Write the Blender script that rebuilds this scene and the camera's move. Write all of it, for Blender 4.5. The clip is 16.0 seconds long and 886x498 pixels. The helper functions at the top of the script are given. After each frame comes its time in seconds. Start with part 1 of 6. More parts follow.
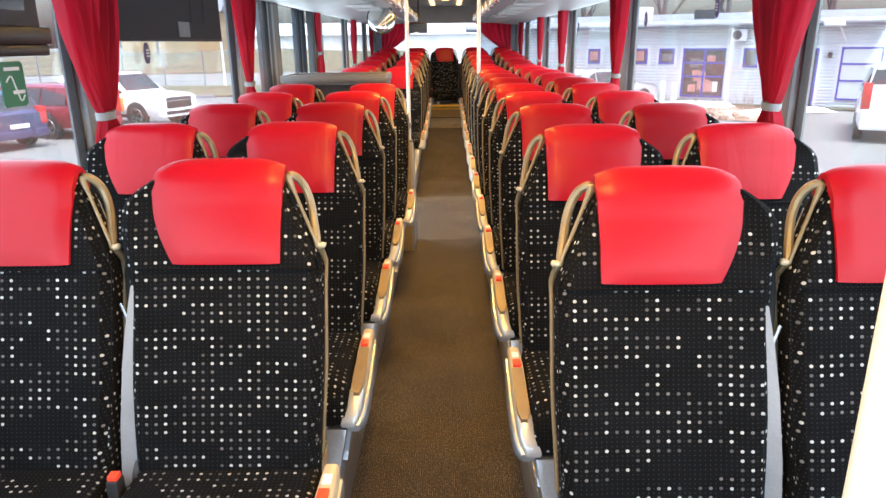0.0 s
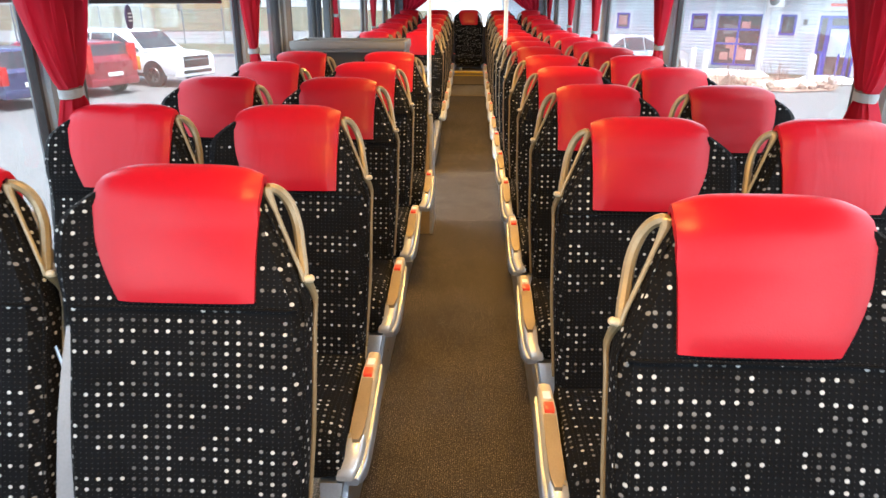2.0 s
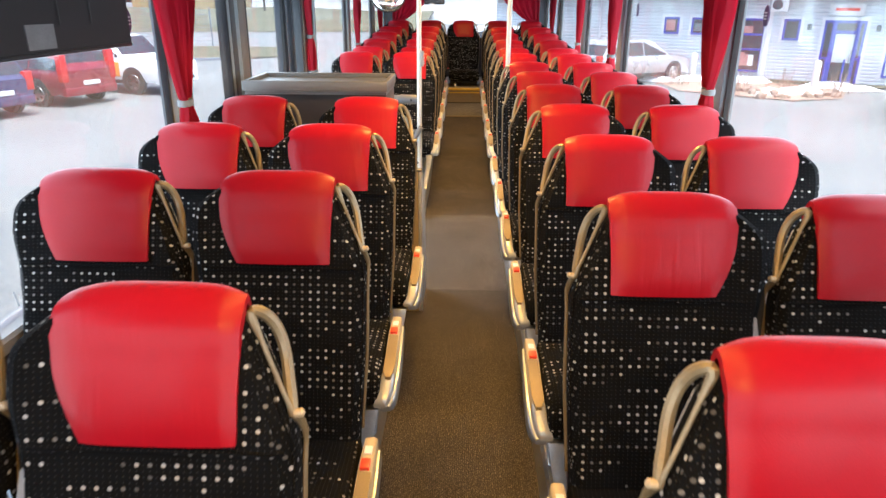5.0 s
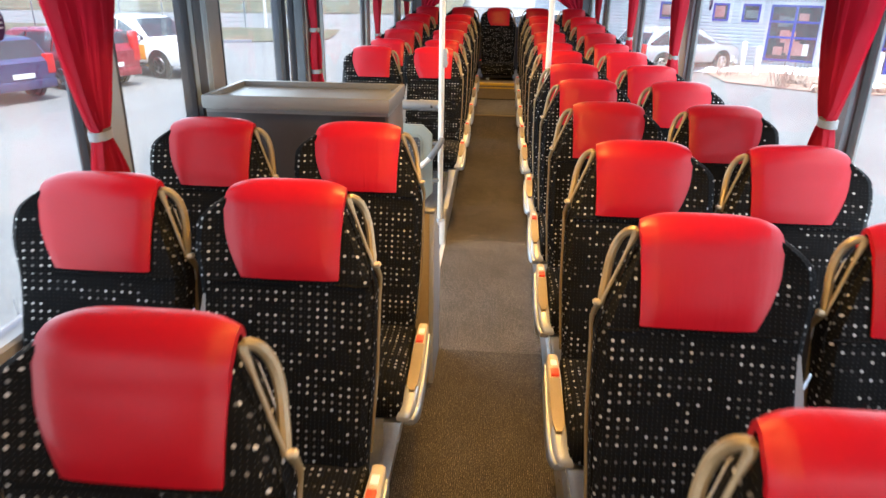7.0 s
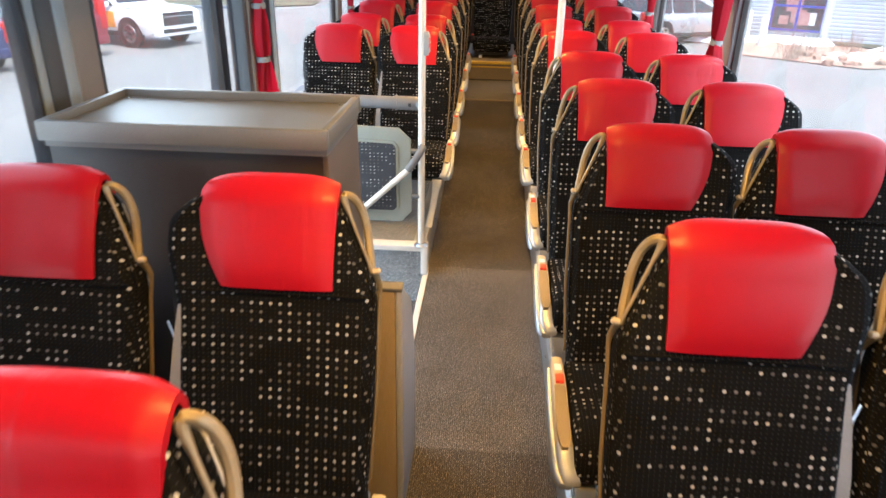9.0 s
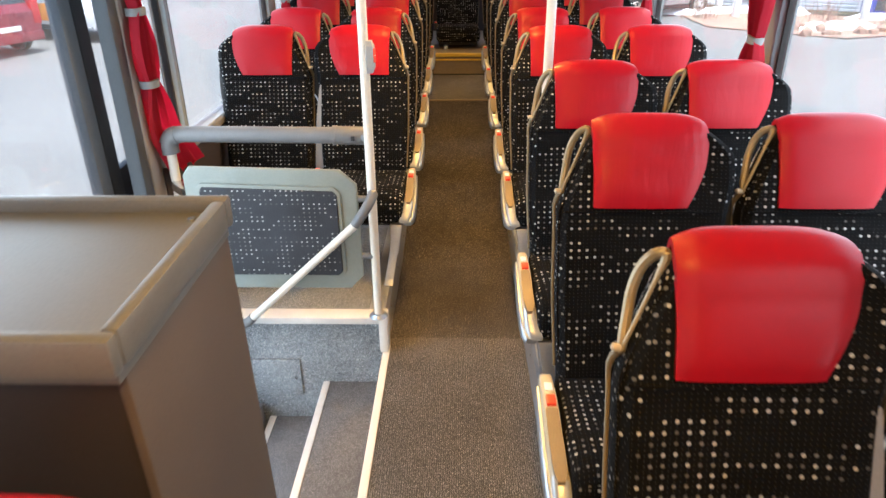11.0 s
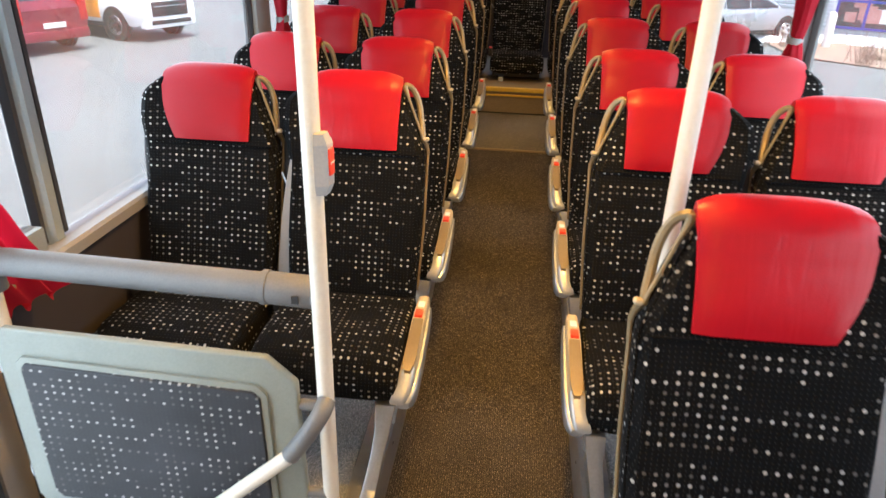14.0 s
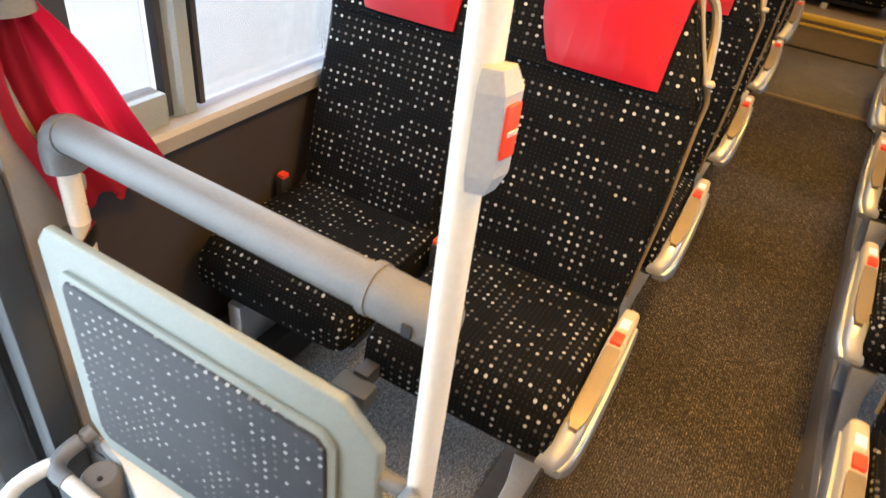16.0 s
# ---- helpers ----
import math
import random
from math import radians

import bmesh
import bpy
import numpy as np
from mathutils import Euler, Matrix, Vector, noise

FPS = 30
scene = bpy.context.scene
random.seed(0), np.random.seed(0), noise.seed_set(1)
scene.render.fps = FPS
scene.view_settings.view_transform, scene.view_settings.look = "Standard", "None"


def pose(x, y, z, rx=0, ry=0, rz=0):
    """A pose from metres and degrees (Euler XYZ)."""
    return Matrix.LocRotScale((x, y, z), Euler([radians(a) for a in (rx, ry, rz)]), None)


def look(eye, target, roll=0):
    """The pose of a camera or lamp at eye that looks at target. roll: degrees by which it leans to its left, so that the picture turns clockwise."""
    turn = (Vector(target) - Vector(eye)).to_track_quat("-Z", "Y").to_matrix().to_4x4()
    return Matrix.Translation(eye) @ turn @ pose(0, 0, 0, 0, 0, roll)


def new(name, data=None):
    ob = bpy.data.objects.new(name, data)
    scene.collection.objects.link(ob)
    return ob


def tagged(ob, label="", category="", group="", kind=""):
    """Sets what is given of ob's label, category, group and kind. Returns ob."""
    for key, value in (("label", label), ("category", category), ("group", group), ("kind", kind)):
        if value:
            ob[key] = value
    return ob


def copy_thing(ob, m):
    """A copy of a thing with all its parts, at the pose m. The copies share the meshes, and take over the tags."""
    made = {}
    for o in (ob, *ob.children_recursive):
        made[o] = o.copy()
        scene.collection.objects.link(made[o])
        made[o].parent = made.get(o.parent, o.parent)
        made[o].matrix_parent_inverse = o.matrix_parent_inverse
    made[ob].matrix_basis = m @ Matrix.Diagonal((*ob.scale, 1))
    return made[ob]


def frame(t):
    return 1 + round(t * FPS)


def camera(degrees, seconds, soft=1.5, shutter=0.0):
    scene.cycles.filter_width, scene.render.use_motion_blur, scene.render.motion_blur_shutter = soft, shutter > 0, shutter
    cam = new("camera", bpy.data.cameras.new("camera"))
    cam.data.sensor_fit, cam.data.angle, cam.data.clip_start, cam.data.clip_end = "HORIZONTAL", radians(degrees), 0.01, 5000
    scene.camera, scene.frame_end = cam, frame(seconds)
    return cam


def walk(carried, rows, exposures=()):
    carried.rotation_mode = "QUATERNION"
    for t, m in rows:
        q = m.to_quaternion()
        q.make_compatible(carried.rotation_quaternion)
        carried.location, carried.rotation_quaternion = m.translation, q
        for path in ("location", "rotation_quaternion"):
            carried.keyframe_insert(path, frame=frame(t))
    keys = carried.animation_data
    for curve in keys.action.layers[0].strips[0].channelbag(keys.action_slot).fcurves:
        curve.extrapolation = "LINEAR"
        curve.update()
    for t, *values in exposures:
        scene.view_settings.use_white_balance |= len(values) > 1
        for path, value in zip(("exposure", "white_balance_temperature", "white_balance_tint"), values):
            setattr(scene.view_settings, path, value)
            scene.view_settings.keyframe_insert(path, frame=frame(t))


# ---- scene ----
cam = camera(66.9, 16.0, shutter=0.5)
PATH = [
    (0, (0.028, 0.588, 1.464), (0.009, 2.499, 0.876), -0.6),
    (0.5, (0.027, 0.61, 1.462), (0.01, 2.512, 0.845), -0.2),
    (1, (-0.011, 0.706, 1.466), (-0.005, 2.598, 0.818), -0.5),
    (1.5, (-0.024, 0.829, 1.475), (-0.05, 2.712, 0.8), -0.2),
    (2, (0.017, 0.955, 1.488), (-0.055, 2.831, 0.799), 0.3),
    (2.5, (0.026, 1.042, 1.489), (-0.029, 2.907, 0.77), 1.3),
    (3, (0.014, 1.145, 1.477), (-0.042, 3.012, 0.761), 1.4),
    (3.5, (0.005, 1.315, 1.517), (-0.066, 3.198, 0.847), 1.0),
    (4, (-0.028, 1.515, 1.573), (-0.064, 3.404, 0.916), 0.9),
    (6.3, (0.006, 2.424, 1.655), (-0.078, 4.28, 0.915), -0.2),
    (6.5, (0.003, 2.517, 1.661), (-0.108, 4.377, 0.933), 0.9),
    (7, (0.013, 2.745, 1.664), (-0.131, 4.599, 0.928), 0.9),
    (7.5, (-0.002, 3.013, 1.671), (-0.078, 4.889, 0.983), 0.2),
    (8, (-0.012, 3.231, 1.664), (-0.101, 5.096, 0.948), 0.3),
    (8.5, (0.005, 3.461, 1.679), (-0.141, 5.31, 0.931), 1.3),
    (9, (-0.011, 3.691, 1.662), (-0.127, 5.51, 0.84), 1.2),
    (9.2, (-0.023, 3.785, 1.662), (-0.112, 5.616, 0.864), 1.0),
    (11.3, (-0.017, 4.758, 1.657), (-0.057, 6.553, 0.776), -0.4),
    (11.5, (-0.014, 4.851, 1.64), (-0.027, 6.65, 0.767), 0.5),
    (12, (0.024, 5.083, 1.643), (-0.084, 6.89, 0.793), 0.9),
    (12.5, (0.026, 5.287, 1.631), (-0.125, 7.08, 0.759), 0.3),
    (13, (-0.005, 5.515, 1.626), (-0.088, 7.348, 0.83), 0.2),
    (13.5, (-0.019, 5.707, 1.608), (-0.203, 7.51, 0.763), -0.6),
    (14, (0.004, 5.925, 1.609), (-0.179, 7.724, 0.754), 1.7),
    (14.5, (-0.015, 6.115, 1.565), (-0.278, 7.862, 0.627), 3.0),
    (15, (-0.085, 6.289, 1.529), (-0.427, 7.971, 0.502), 5.0),
    (15.5, (-0.134, 6.417, 1.478), (-0.747, 7.933, 0.326), 5.0),
    (16, (-0.126, 6.549, 1.474), (-0.835, 8.016, 0.315), 7.6),
]
walk(cam, [(t, look(eye, target, roll)) for t, eye, target, roll in PATH], [(0, 2.30, 6150, 10), (4, 2.28, 6050, 10), (9, 2.28, 6000, 10), (11.5, 2.14, 6050, 10), (14, 2.12, 6150, 10), (15.5, 2.34, 6050, 10), (16, 2.38, 6050, 10)])

# ---- light ----
FRONT = -1.6
world = bpy.data.worlds.new("overcast_sky")
scene.world = world
world.use_nodes = True
wn = world.node_tree
sky = wn.nodes.new("ShaderNodeTexSky")
sky.sky_type = "NISHITA"
sky.sun_disc = False
sky.sun_elevation = radians(72)
sky.sun_rotation = radians(146.5)
sky.air_density, sky.dust_density, sky.ozone_density = 1.0, 6.0, 0.6
wn.links.new(sky.outputs[0], wn.nodes["Background"].inputs[0])
wn.nodes["Background"].inputs[1].default_value = 0.15

sun = new("sun", bpy.data.lights.new("sun", "SUN"))
sun.data.energy = 1.1
sun.data.angle = radians(25)
sun.data.color = (1.0, 0.97, 0.92)
sun.rotation_euler = (radians(18), 0, radians(33.5))

# daylight that falls in through the long side windows
for side in (-1, 1):
    for y0, y1, power in ((-1.3, 1.0, 3.4), (1.0, 5.3, 1.55), (5.5, 9.7, 1.75)):
        pane_light = new("window_daylight", bpy.data.lights.new("window_daylight", "AREA"))
        pane_light.data.shape, pane_light.data.size, pane_light.data.size_y = "RECTANGLE", 0.9, y1 - y0
        pane_light.data.energy, pane_light.data.color = power * (y1 - y0), (0.80, 0.93, 1.0)
        pane_light.matrix_basis = pose(side * 1.205, (y0 + y1) / 2, 1.30, 0, side * 90, 0)

front_light = new("windscreen_daylight", bpy.data.lights.new("windscreen_daylight", "AREA"))
front_light.data.shape, front_light.data.size, front_light.data.size_y = "RECTANGLE", 2.3, 1.1
front_light.data.energy, front_light.data.color = 7.5, (0.82, 0.93, 1.0)
front_light.matrix_basis = pose(0, FRONT + 0.03, 1.48, 90, 0, 0)

door_light = new("door_daylight", bpy.data.lights.new("door_daylight", "AREA"))
door_light.data.shape, door_light.data.size, door_light.data.size_y = "RECTANGLE", 2.1, 1.15
door_light.data.energy, door_light.data.color = 5.5, (0.80, 0.93, 1.0)
door_light.matrix_basis = pose(-1.325, 6.35, 0.60, 0, -90, 0)


# ---- materials ----
def material(name, base=(0.5, 0.5, 0.5), rough=0.5, metal=0.0):
    m = bpy.data.materials.new(name)
    m.use_nodes = True
    b = m.node_tree.nodes["Principled BSDF"]
    b.inputs["Base Color"].default_value = (*base, 1)
    b.inputs["Roughness"].default_value = rough
    b.inputs["Metallic"].default_value = metal
    return m, m.node_tree, b


def nd(tree, kind, **values):
    n = tree.nodes.new(kind)
    for key, value in values.items():
        n.inputs[key.replace("_", " ")].default_value = value
    return n


def mth(tree, op, a, b=None, c=None):
    n = tree.nodes.new("ShaderNodeMath")
    n.operation = op
    for i, v in enumerate((a, b, c)):
        if v is None:
            continue
        if isinstance(v, (int, float)):
            n.inputs[i].default_value = v
        else:
            tree.links.new(v, n.inputs[i])
    return n.outputs[0]


def ramp(tree, fac, stops):
    n = tree.nodes.new("ShaderNodeValToRGB")
    e = n.color_ramp.elements
    while len(e) < len(stops):
        e.new(0.5)
    for el, (p, c) in zip(e, stops):
        el.position, el.color = p, (*c, 1)
    tree.links.new(fac, n.inputs[0])
    return n.outputs[0]


def coords(tree, kind="Object"):
    return tree.nodes.new("ShaderNodeTexCoord").outputs[kind]


def worn(name, a, b, rough=0.5, metal=0.0, scale=8.0, fine=120.0, bump=0.1, depth=0.002, rough2=None, stretch=None):
    """A surface that wanders between two colours at a large scale, with a fine grain and relief."""
    m, t, p = material(name, a, rough, metal)
    co = coords(t)
    if stretch:
        mp = nd(t, "ShaderNodeMapping", Scale=stretch)
        t.links.new(co, mp.inputs[0])
        co = mp.outputs[0]
    n1 = nd(t, "ShaderNodeTexNoise", Scale=scale, Detail=5.0, Roughness=0.6)
    n2 = nd(t, "ShaderNodeTexNoise", Scale=fine, Detail=3.0)
    t.links.new(co, n1.inputs["Vector"])
    t.links.new(co, n2.inputs["Vector"])
    mixed = mth(t, "ADD", mth(t, "MULTIPLY", n1.outputs[0], 0.65), mth(t, "MULTIPLY", n2.outputs[0], 0.35))
    t.links.new(ramp(t, mixed, [(0.36, a), (0.64, b)]), p.inputs["Base Color"])
    r = mth(t, "ADD", mth(t, "MULTIPLY", n1.outputs[0], 0.25 if rough2 is None else rough2), rough - 0.1)
    t.links.new(r, p.inputs["Roughness"])
    bp = nd(t, "ShaderNodeBump", Strength=bump, Distance=depth)
    t.links.new(n2.outputs[0], bp.inputs["Height"])
    t.links.new(bp.outputs[0], p.inputs["Normal"])
    return m


def dotted_fabric(name, pitch=0.0206, ground_tone=1.0, gloss=0.10, rough=0.92):
    """Black woven seat cloth with a grid of pale dots, some bright, some dim, some missing, and a grid of pin dots."""
    m, t, p = material(name, (0.012, 0.012, 0.014), rough)
    uv = coords(t, "UV")
    sep = t.nodes.new("ShaderNodeSeparateXYZ")
    t.links.new(uv, sep.inputs[0])

    def grid(size, radius, soft, offset=0.0):
        u = mth(t, "ADD", mth(t, "DIVIDE", sep.outputs[0], size), offset)
        v = mth(t, "ADD", mth(t, "DIVIDE", sep.outputs[1], size * 0.92), offset)
        du = mth(t, "SUBTRACT", mth(t, "FRACT", u), 0.5)
        dv = mth(t, "SUBTRACT", mth(t, "FRACT", v), 0.5)
        d = mth(t, "SQRT", mth(t, "ADD", mth(t, "MULTIPLY", du, du), mth(t, "MULTIPLY", dv, dv)))
        mask = t.nodes.new("ShaderNodeMapRange")
        t.links.new(d, mask.inputs[0])
        mask.inputs[1].default_value, mask.inputs[2].default_value = radius, radius - soft
        cell = t.nodes.new("ShaderNodeCombineXYZ")
        t.links.new(mth(t, "FLOOR", u), cell.inputs[0])
        t.links.new(mth(t, "FLOOR", v), cell.inputs[1])
        return mask.outputs[0], cell.outputs[0], u, v

    big, cell, u, v = grid(pitch, 0.205, 0.06)
    info = t.nodes.new("ShaderNodeObjectInfo")
    shift = t.nodes.new("ShaderNodeVectorMath")
    shift.operation = "ADD"
    t.links.new(cell, shift.inputs[0])
    off = t.nodes.new("ShaderNodeCombineXYZ")
    t.links.new(mth(t, "FLOOR", mth(t, "MULTIPLY", info.outputs["Random"], 7.0)), off.inputs[2])
    t.links.new(off.outputs[0], shift.inputs[1])
    rnd = t.nodes.new("ShaderNodeTexWhiteNoise")
    t.links.new(shift.outputs[0], rnd.inputs[0])
    runs = nd(t, "ShaderNodeMapping", Scale=(0.21, 5.37, 3.7))
    t.links.new(shift.outputs[0], runs.inputs[0])
    clump = nd(t, "ShaderNodeTexNoise", Scale=1.0, Detail=0.0)
    t.links.new(runs.outputs[0], clump.inputs["Vector"])
    # dots come in runs along a row; within a run some are bright and some dim
    pick = mth(t, "MULTIPLY", mth(t, "GREATER_THAN", clump.outputs[0], 0.462), mth(t, "ADD", mth(t, "MULTIPLY", rnd.outputs[0], 0.9), 0.1))
    tone = ramp(t, pick, [(0.0, (0, 0, 0)), (0.05, (0, 0, 0)), (0.06, (0.085, 0.085, 0.084)), (0.34, (0.145, 0.145, 0.141)), (0.66, (0.42, 0.42, 0.405))])
    t.nodes[-1].color_ramp.interpolation = "CONSTANT"
    pins, _, _, _ = grid(pitch / 2.0, 0.12, 0.05, 0.5)
    weave = nd(t, "ShaderNodeTexNoise", Scale=900.0, Detail=1.0)
    t.links.new(uv, weave.inputs["Vector"])
    cloud = nd(t, "ShaderNodeTexNoise", Scale=6.0, Detail=3.0)
    t.links.new(uv, cloud.inputs["Vector"])
    ground = ramp(t, mth(t, "ADD", mth(t, "MULTIPLY", cloud.outputs[0], 0.6), mth(t, "MULTIPLY", weave.outputs[0], 0.4)),
                  [(0.3, tuple(ground_tone * c for c in (0.0016, 0.0018, 0.0022))), (0.7, tuple(ground_tone * c for c in (0.0050, 0.0055, 0.0068)))])
    mix1 = t.nodes.new("ShaderNodeMix")
    mix1.data_type = "RGBA"
    t.links.new(mth(t, "MULTIPLY", pins, 0.5), mix1.inputs["Factor"])
    t.links.new(ground, mix1.inputs["A"])
    mix1.inputs["B"].default_value = (0.09, 0.09, 0.085, 1)
    mix2 = t.nodes.new("ShaderNodeMix")
    mix2.data_type = "RGBA"
    lit = mth(t, "GREATER_THAN", tone, 0.02)
    t.links.new(mth(t, "MULTIPLY", big, lit), mix2.inputs["Factor"])
    t.links.new(mix1.outputs["Result"], mix2.inputs["A"])
    t.links.new(tone, mix2.inputs["B"])
    t.links.new(mix2.outputs["Result"], p.inputs["Base Color"])
    p.inputs["Sheen Weight"].default_value = 0.0
    p.inputs["Specular IOR Level"].default_value = gloss
    bp = nd(t, "ShaderNodeBump", Strength=0.25, Distance=0.0012)
    t.links.new(mth(t, "ADD", weave.outputs[0], mth(t, "MULTIPLY", big, 0.8)), bp.inputs["Height"])
    t.links.new(bp.outputs[0], p.inputs["Normal"])
    return m


def leather(name, a, b):
    """Soft leather with a fine grain and long upright creases."""
    m, t, p = material(name, a, 0.42)
    co = coords(t)
    info = t.nodes.new("ShaderNodeObjectInfo")
    shift = nd(t, "ShaderNodeVectorMath")
    shift.operation = "ADD"
    t.links.new(co, shift.inputs[0])
    t.links.new(mth(t, "MULTIPLY", info.outputs["Random"], 9.0), shift.inputs[1])
    big = nd(t, "ShaderNodeTexNoise", Scale=5.0, Detail=3.0)
    t.links.new(shift.outputs[0], big.inputs["Vector"])
    t.links.new(ramp(t, mth(t, "ADD", mth(t, "MULTIPLY", big.outputs[0], 0.5), mth(t, "MULTIPLY", info.outputs["Random"], 0.5)), [(0.25, a), (0.75, b)]), p.inputs["Base Color"])
    mp = nd(t, "ShaderNodeMapping", Scale=(22.0, 4.0, 4.0))
    t.links.new(shift.outputs[0], mp.inputs[0])
    crease = nd(t, "ShaderNodeTexNoise", Scale=1.2, Detail=2.0, Distortion=0.6)
    t.links.new(mp.outputs[0], crease.inputs["Vector"])
    grain = nd(t, "ShaderNodeTexVoronoi", Scale=420.0)
    t.links.new(co, grain.inputs["Vector"])
    p.inputs["Specular IOR Level"].default_value = 0.24
    amount = mth(t, "MULTIPLY", mth(t, "GREATER_THAN", info.outputs["Random"], 0.66), 0.9)
    height = mth(t, "ADD", mth(t, "MULTIPLY", crease.outputs[0], mth(t, "ADD", amount, 0.05)), mth(t, "MULTIPLY", grain.outputs[0], 0.05))
    bp = nd(t, "ShaderNodeBump", Strength=0.3, Distance=0.008)
    t.links.new(height, bp.inputs["Height"])
    t.links.new(bp.outputs[0], p.inputs["Normal"])
    t.links.new(mth(t, "ADD", mth(t, "MULTIPLY", big.outputs[0], 0.16), 0.25), p.inputs["Roughness"])
    return m


def speckled(name, base, dark, light, size=260.0, ribs=0.0, axis=0, rough=0.85):
    """Vinyl or carpet with fine dark and pale flecks, worn lighter in places, with ribs of the given pitch painted as
    shade.
    """
    m, t, p = material(name, base, rough)
    co = coords(t)
    v = nd(t, "ShaderNodeTexNoise", Scale=size, Detail=4.0, Roughness=0.8)
    t.links.new(co, v.inputs["Vector"])
    wear = nd(t, "ShaderNodeTexNoise", Scale=2.2, Detail=6.0, Roughness=0.65)
    t.links.new(co, wear.inputs["Vector"])
    fleck = ramp(t, v.outputs[0], [(0.40, dark), (0.46, base), (0.54, base), (0.60, light)])
    mix = t.nodes.new("ShaderNodeMix")
    mix.data_type, mix.blend_type = "RGBA", "MULTIPLY"
    mix.inputs["Factor"].default_value = 1.0
    t.links.new(fleck, mix.inputs["A"])
    tuft = nd(t, "ShaderNodeTexNoise", Scale=size * 0.36, Detail=2.0, Roughness=0.7)
    t.links.new(co, tuft.inputs["Vector"])
    blend = mth(t, "ADD", mth(t, "MULTIPLY", wear.outputs[0], 0.5), mth(t, "MULTIPLY", tuft.outputs[0], 0.5))
    t.links.new(ramp(t, blend, [(0.34, (0.50, 0.49, 0.48)), (0.5, (0.96, 0.95, 0.93)), (0.66, (1.5, 1.5, 1.48))]), mix.inputs["B"])
    t.links.new(mix.outputs["Result"], p.inputs["Base Color"])
    h = mth(t, "MULTIPLY", v.outputs[0], 0.6)
    if ribs:
        sep = t.nodes.new("ShaderNodeSeparateXYZ")
        t.links.new(co, sep.inputs[0])
        # ribs have no relief: groove shade and ridge light are put into the colour
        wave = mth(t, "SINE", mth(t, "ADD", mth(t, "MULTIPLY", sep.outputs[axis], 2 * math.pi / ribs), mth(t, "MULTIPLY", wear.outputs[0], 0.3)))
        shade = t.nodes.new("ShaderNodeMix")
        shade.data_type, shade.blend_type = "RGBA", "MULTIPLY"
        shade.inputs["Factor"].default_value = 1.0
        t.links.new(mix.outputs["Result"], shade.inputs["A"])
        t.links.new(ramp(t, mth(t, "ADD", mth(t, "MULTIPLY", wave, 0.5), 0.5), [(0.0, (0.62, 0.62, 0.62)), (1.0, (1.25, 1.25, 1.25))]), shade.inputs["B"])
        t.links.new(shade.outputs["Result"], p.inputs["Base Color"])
    bp = nd(t, "ShaderNodeBump", Strength=0.3, Distance=0.0012)
    t.links.new(h, bp.inputs["Height"])
    t.links.new(bp.outputs[0], p.inputs["Normal"])
    return m


def pane_glass(name, tint=(0.93, 0.96, 0.95), haze=0.0):
    m, t, p = material(name)
    t.nodes.remove(p)
    out = t.nodes["Material Output"]
    clear = t.nodes.new("ShaderNodeBsdfTransparent")
    clear.inputs[0].default_value = (*tint, 1)
    gloss = nd(t, "ShaderNodeBsdfGlossy", Roughness=0.03)
    dust = nd(t, "ShaderNodeBsdfDiffuse", Color=(0.8, 0.82, 0.84, 1))
    fr = nd(t, "ShaderNodeFresnel", IOR=1.45)
    streak = nd(t, "ShaderNodeTexNoise", Scale=3.0, Detail=5.0)
    t.links.new(coords(t), streak.inputs["Vector"])
    film = t.nodes.new("ShaderNodeMixShader")
    t.links.new(mth(t, "MULTIPLY", streak.outputs[0], haze), film.inputs[0])
    t.links.new(clear.outputs[0], film.inputs[1])
    t.links.new(dust.outputs[0], film.inputs[2])
    mix = t.nodes.new("ShaderNodeMixShader")
    t.links.new(mth(t, "MULTIPLY", fr.outputs[0], 0.16), mix.inputs[0])
    t.links.new(film.outputs[0], mix.inputs[1])
    t.links.new(gloss.outputs[0], mix.inputs[2])
    t.links.new(mix.outputs[0], out.inputs[0])
    return m


def glow(name, colour, power):
    m, t, p = material(name, colour, 0.5)
    p.inputs["Emission Color"].default_value = (*colour, 1)
    p.inputs["Emission Strength"].default_value = power
    return m


FABRIC = dotted_fabric("dotted_seat_cloth")
# smoother seat cloth; the door light's grey sheen is painted into its ground
INLAY = dotted_fabric("dotted_cloth_door_sheen", 0.0206, 8.5, 0.4, 0.6)
LEATHER = leather("red_leather", (0.28, 0.0026, 0.0095), (0.37, 0.0040, 0.0130))
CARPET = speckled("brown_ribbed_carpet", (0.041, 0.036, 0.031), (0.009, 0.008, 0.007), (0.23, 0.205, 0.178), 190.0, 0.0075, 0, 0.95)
# aisle carpet, worn, with the door's daylight painted in as a paler grey
DAYLITCARPET = speckled("worn_daylit_ribbed_carpet", (0.068, 0.063, 0.058), (0.018, 0.0165, 0.015), (0.29, 0.275, 0.255), 190.0, 0.0075, 0, 0.95)
VINYL = speckled("grey_flecked_vinyl", (0.225, 0.255, 0.28), (0.06, 0.07, 0.08), (0.72, 0.74, 0.75), 260.0, 0, 0, 0.55)
RUBBER = speckled("ribbed_black_rubber", (0.12, 0.12, 0.125), (0.05, 0.05, 0.05), (0.34, 0.34, 0.34), 300.0, 0.009, 1, 0.7)
ALU = worn("brushed_aluminium", (0.42, 0.45, 0.49), (0.56, 0.59, 0.63), 0.34, 0.85, 6.0, 150.0, 0.08, 0.001)
STEEL = worn("chrome_steel", (0.6, 0.6, 0.6), (0.72, 0.72, 0.72), 0.2, 1.0, 5.0, 80.0, 0.02, 0.001)
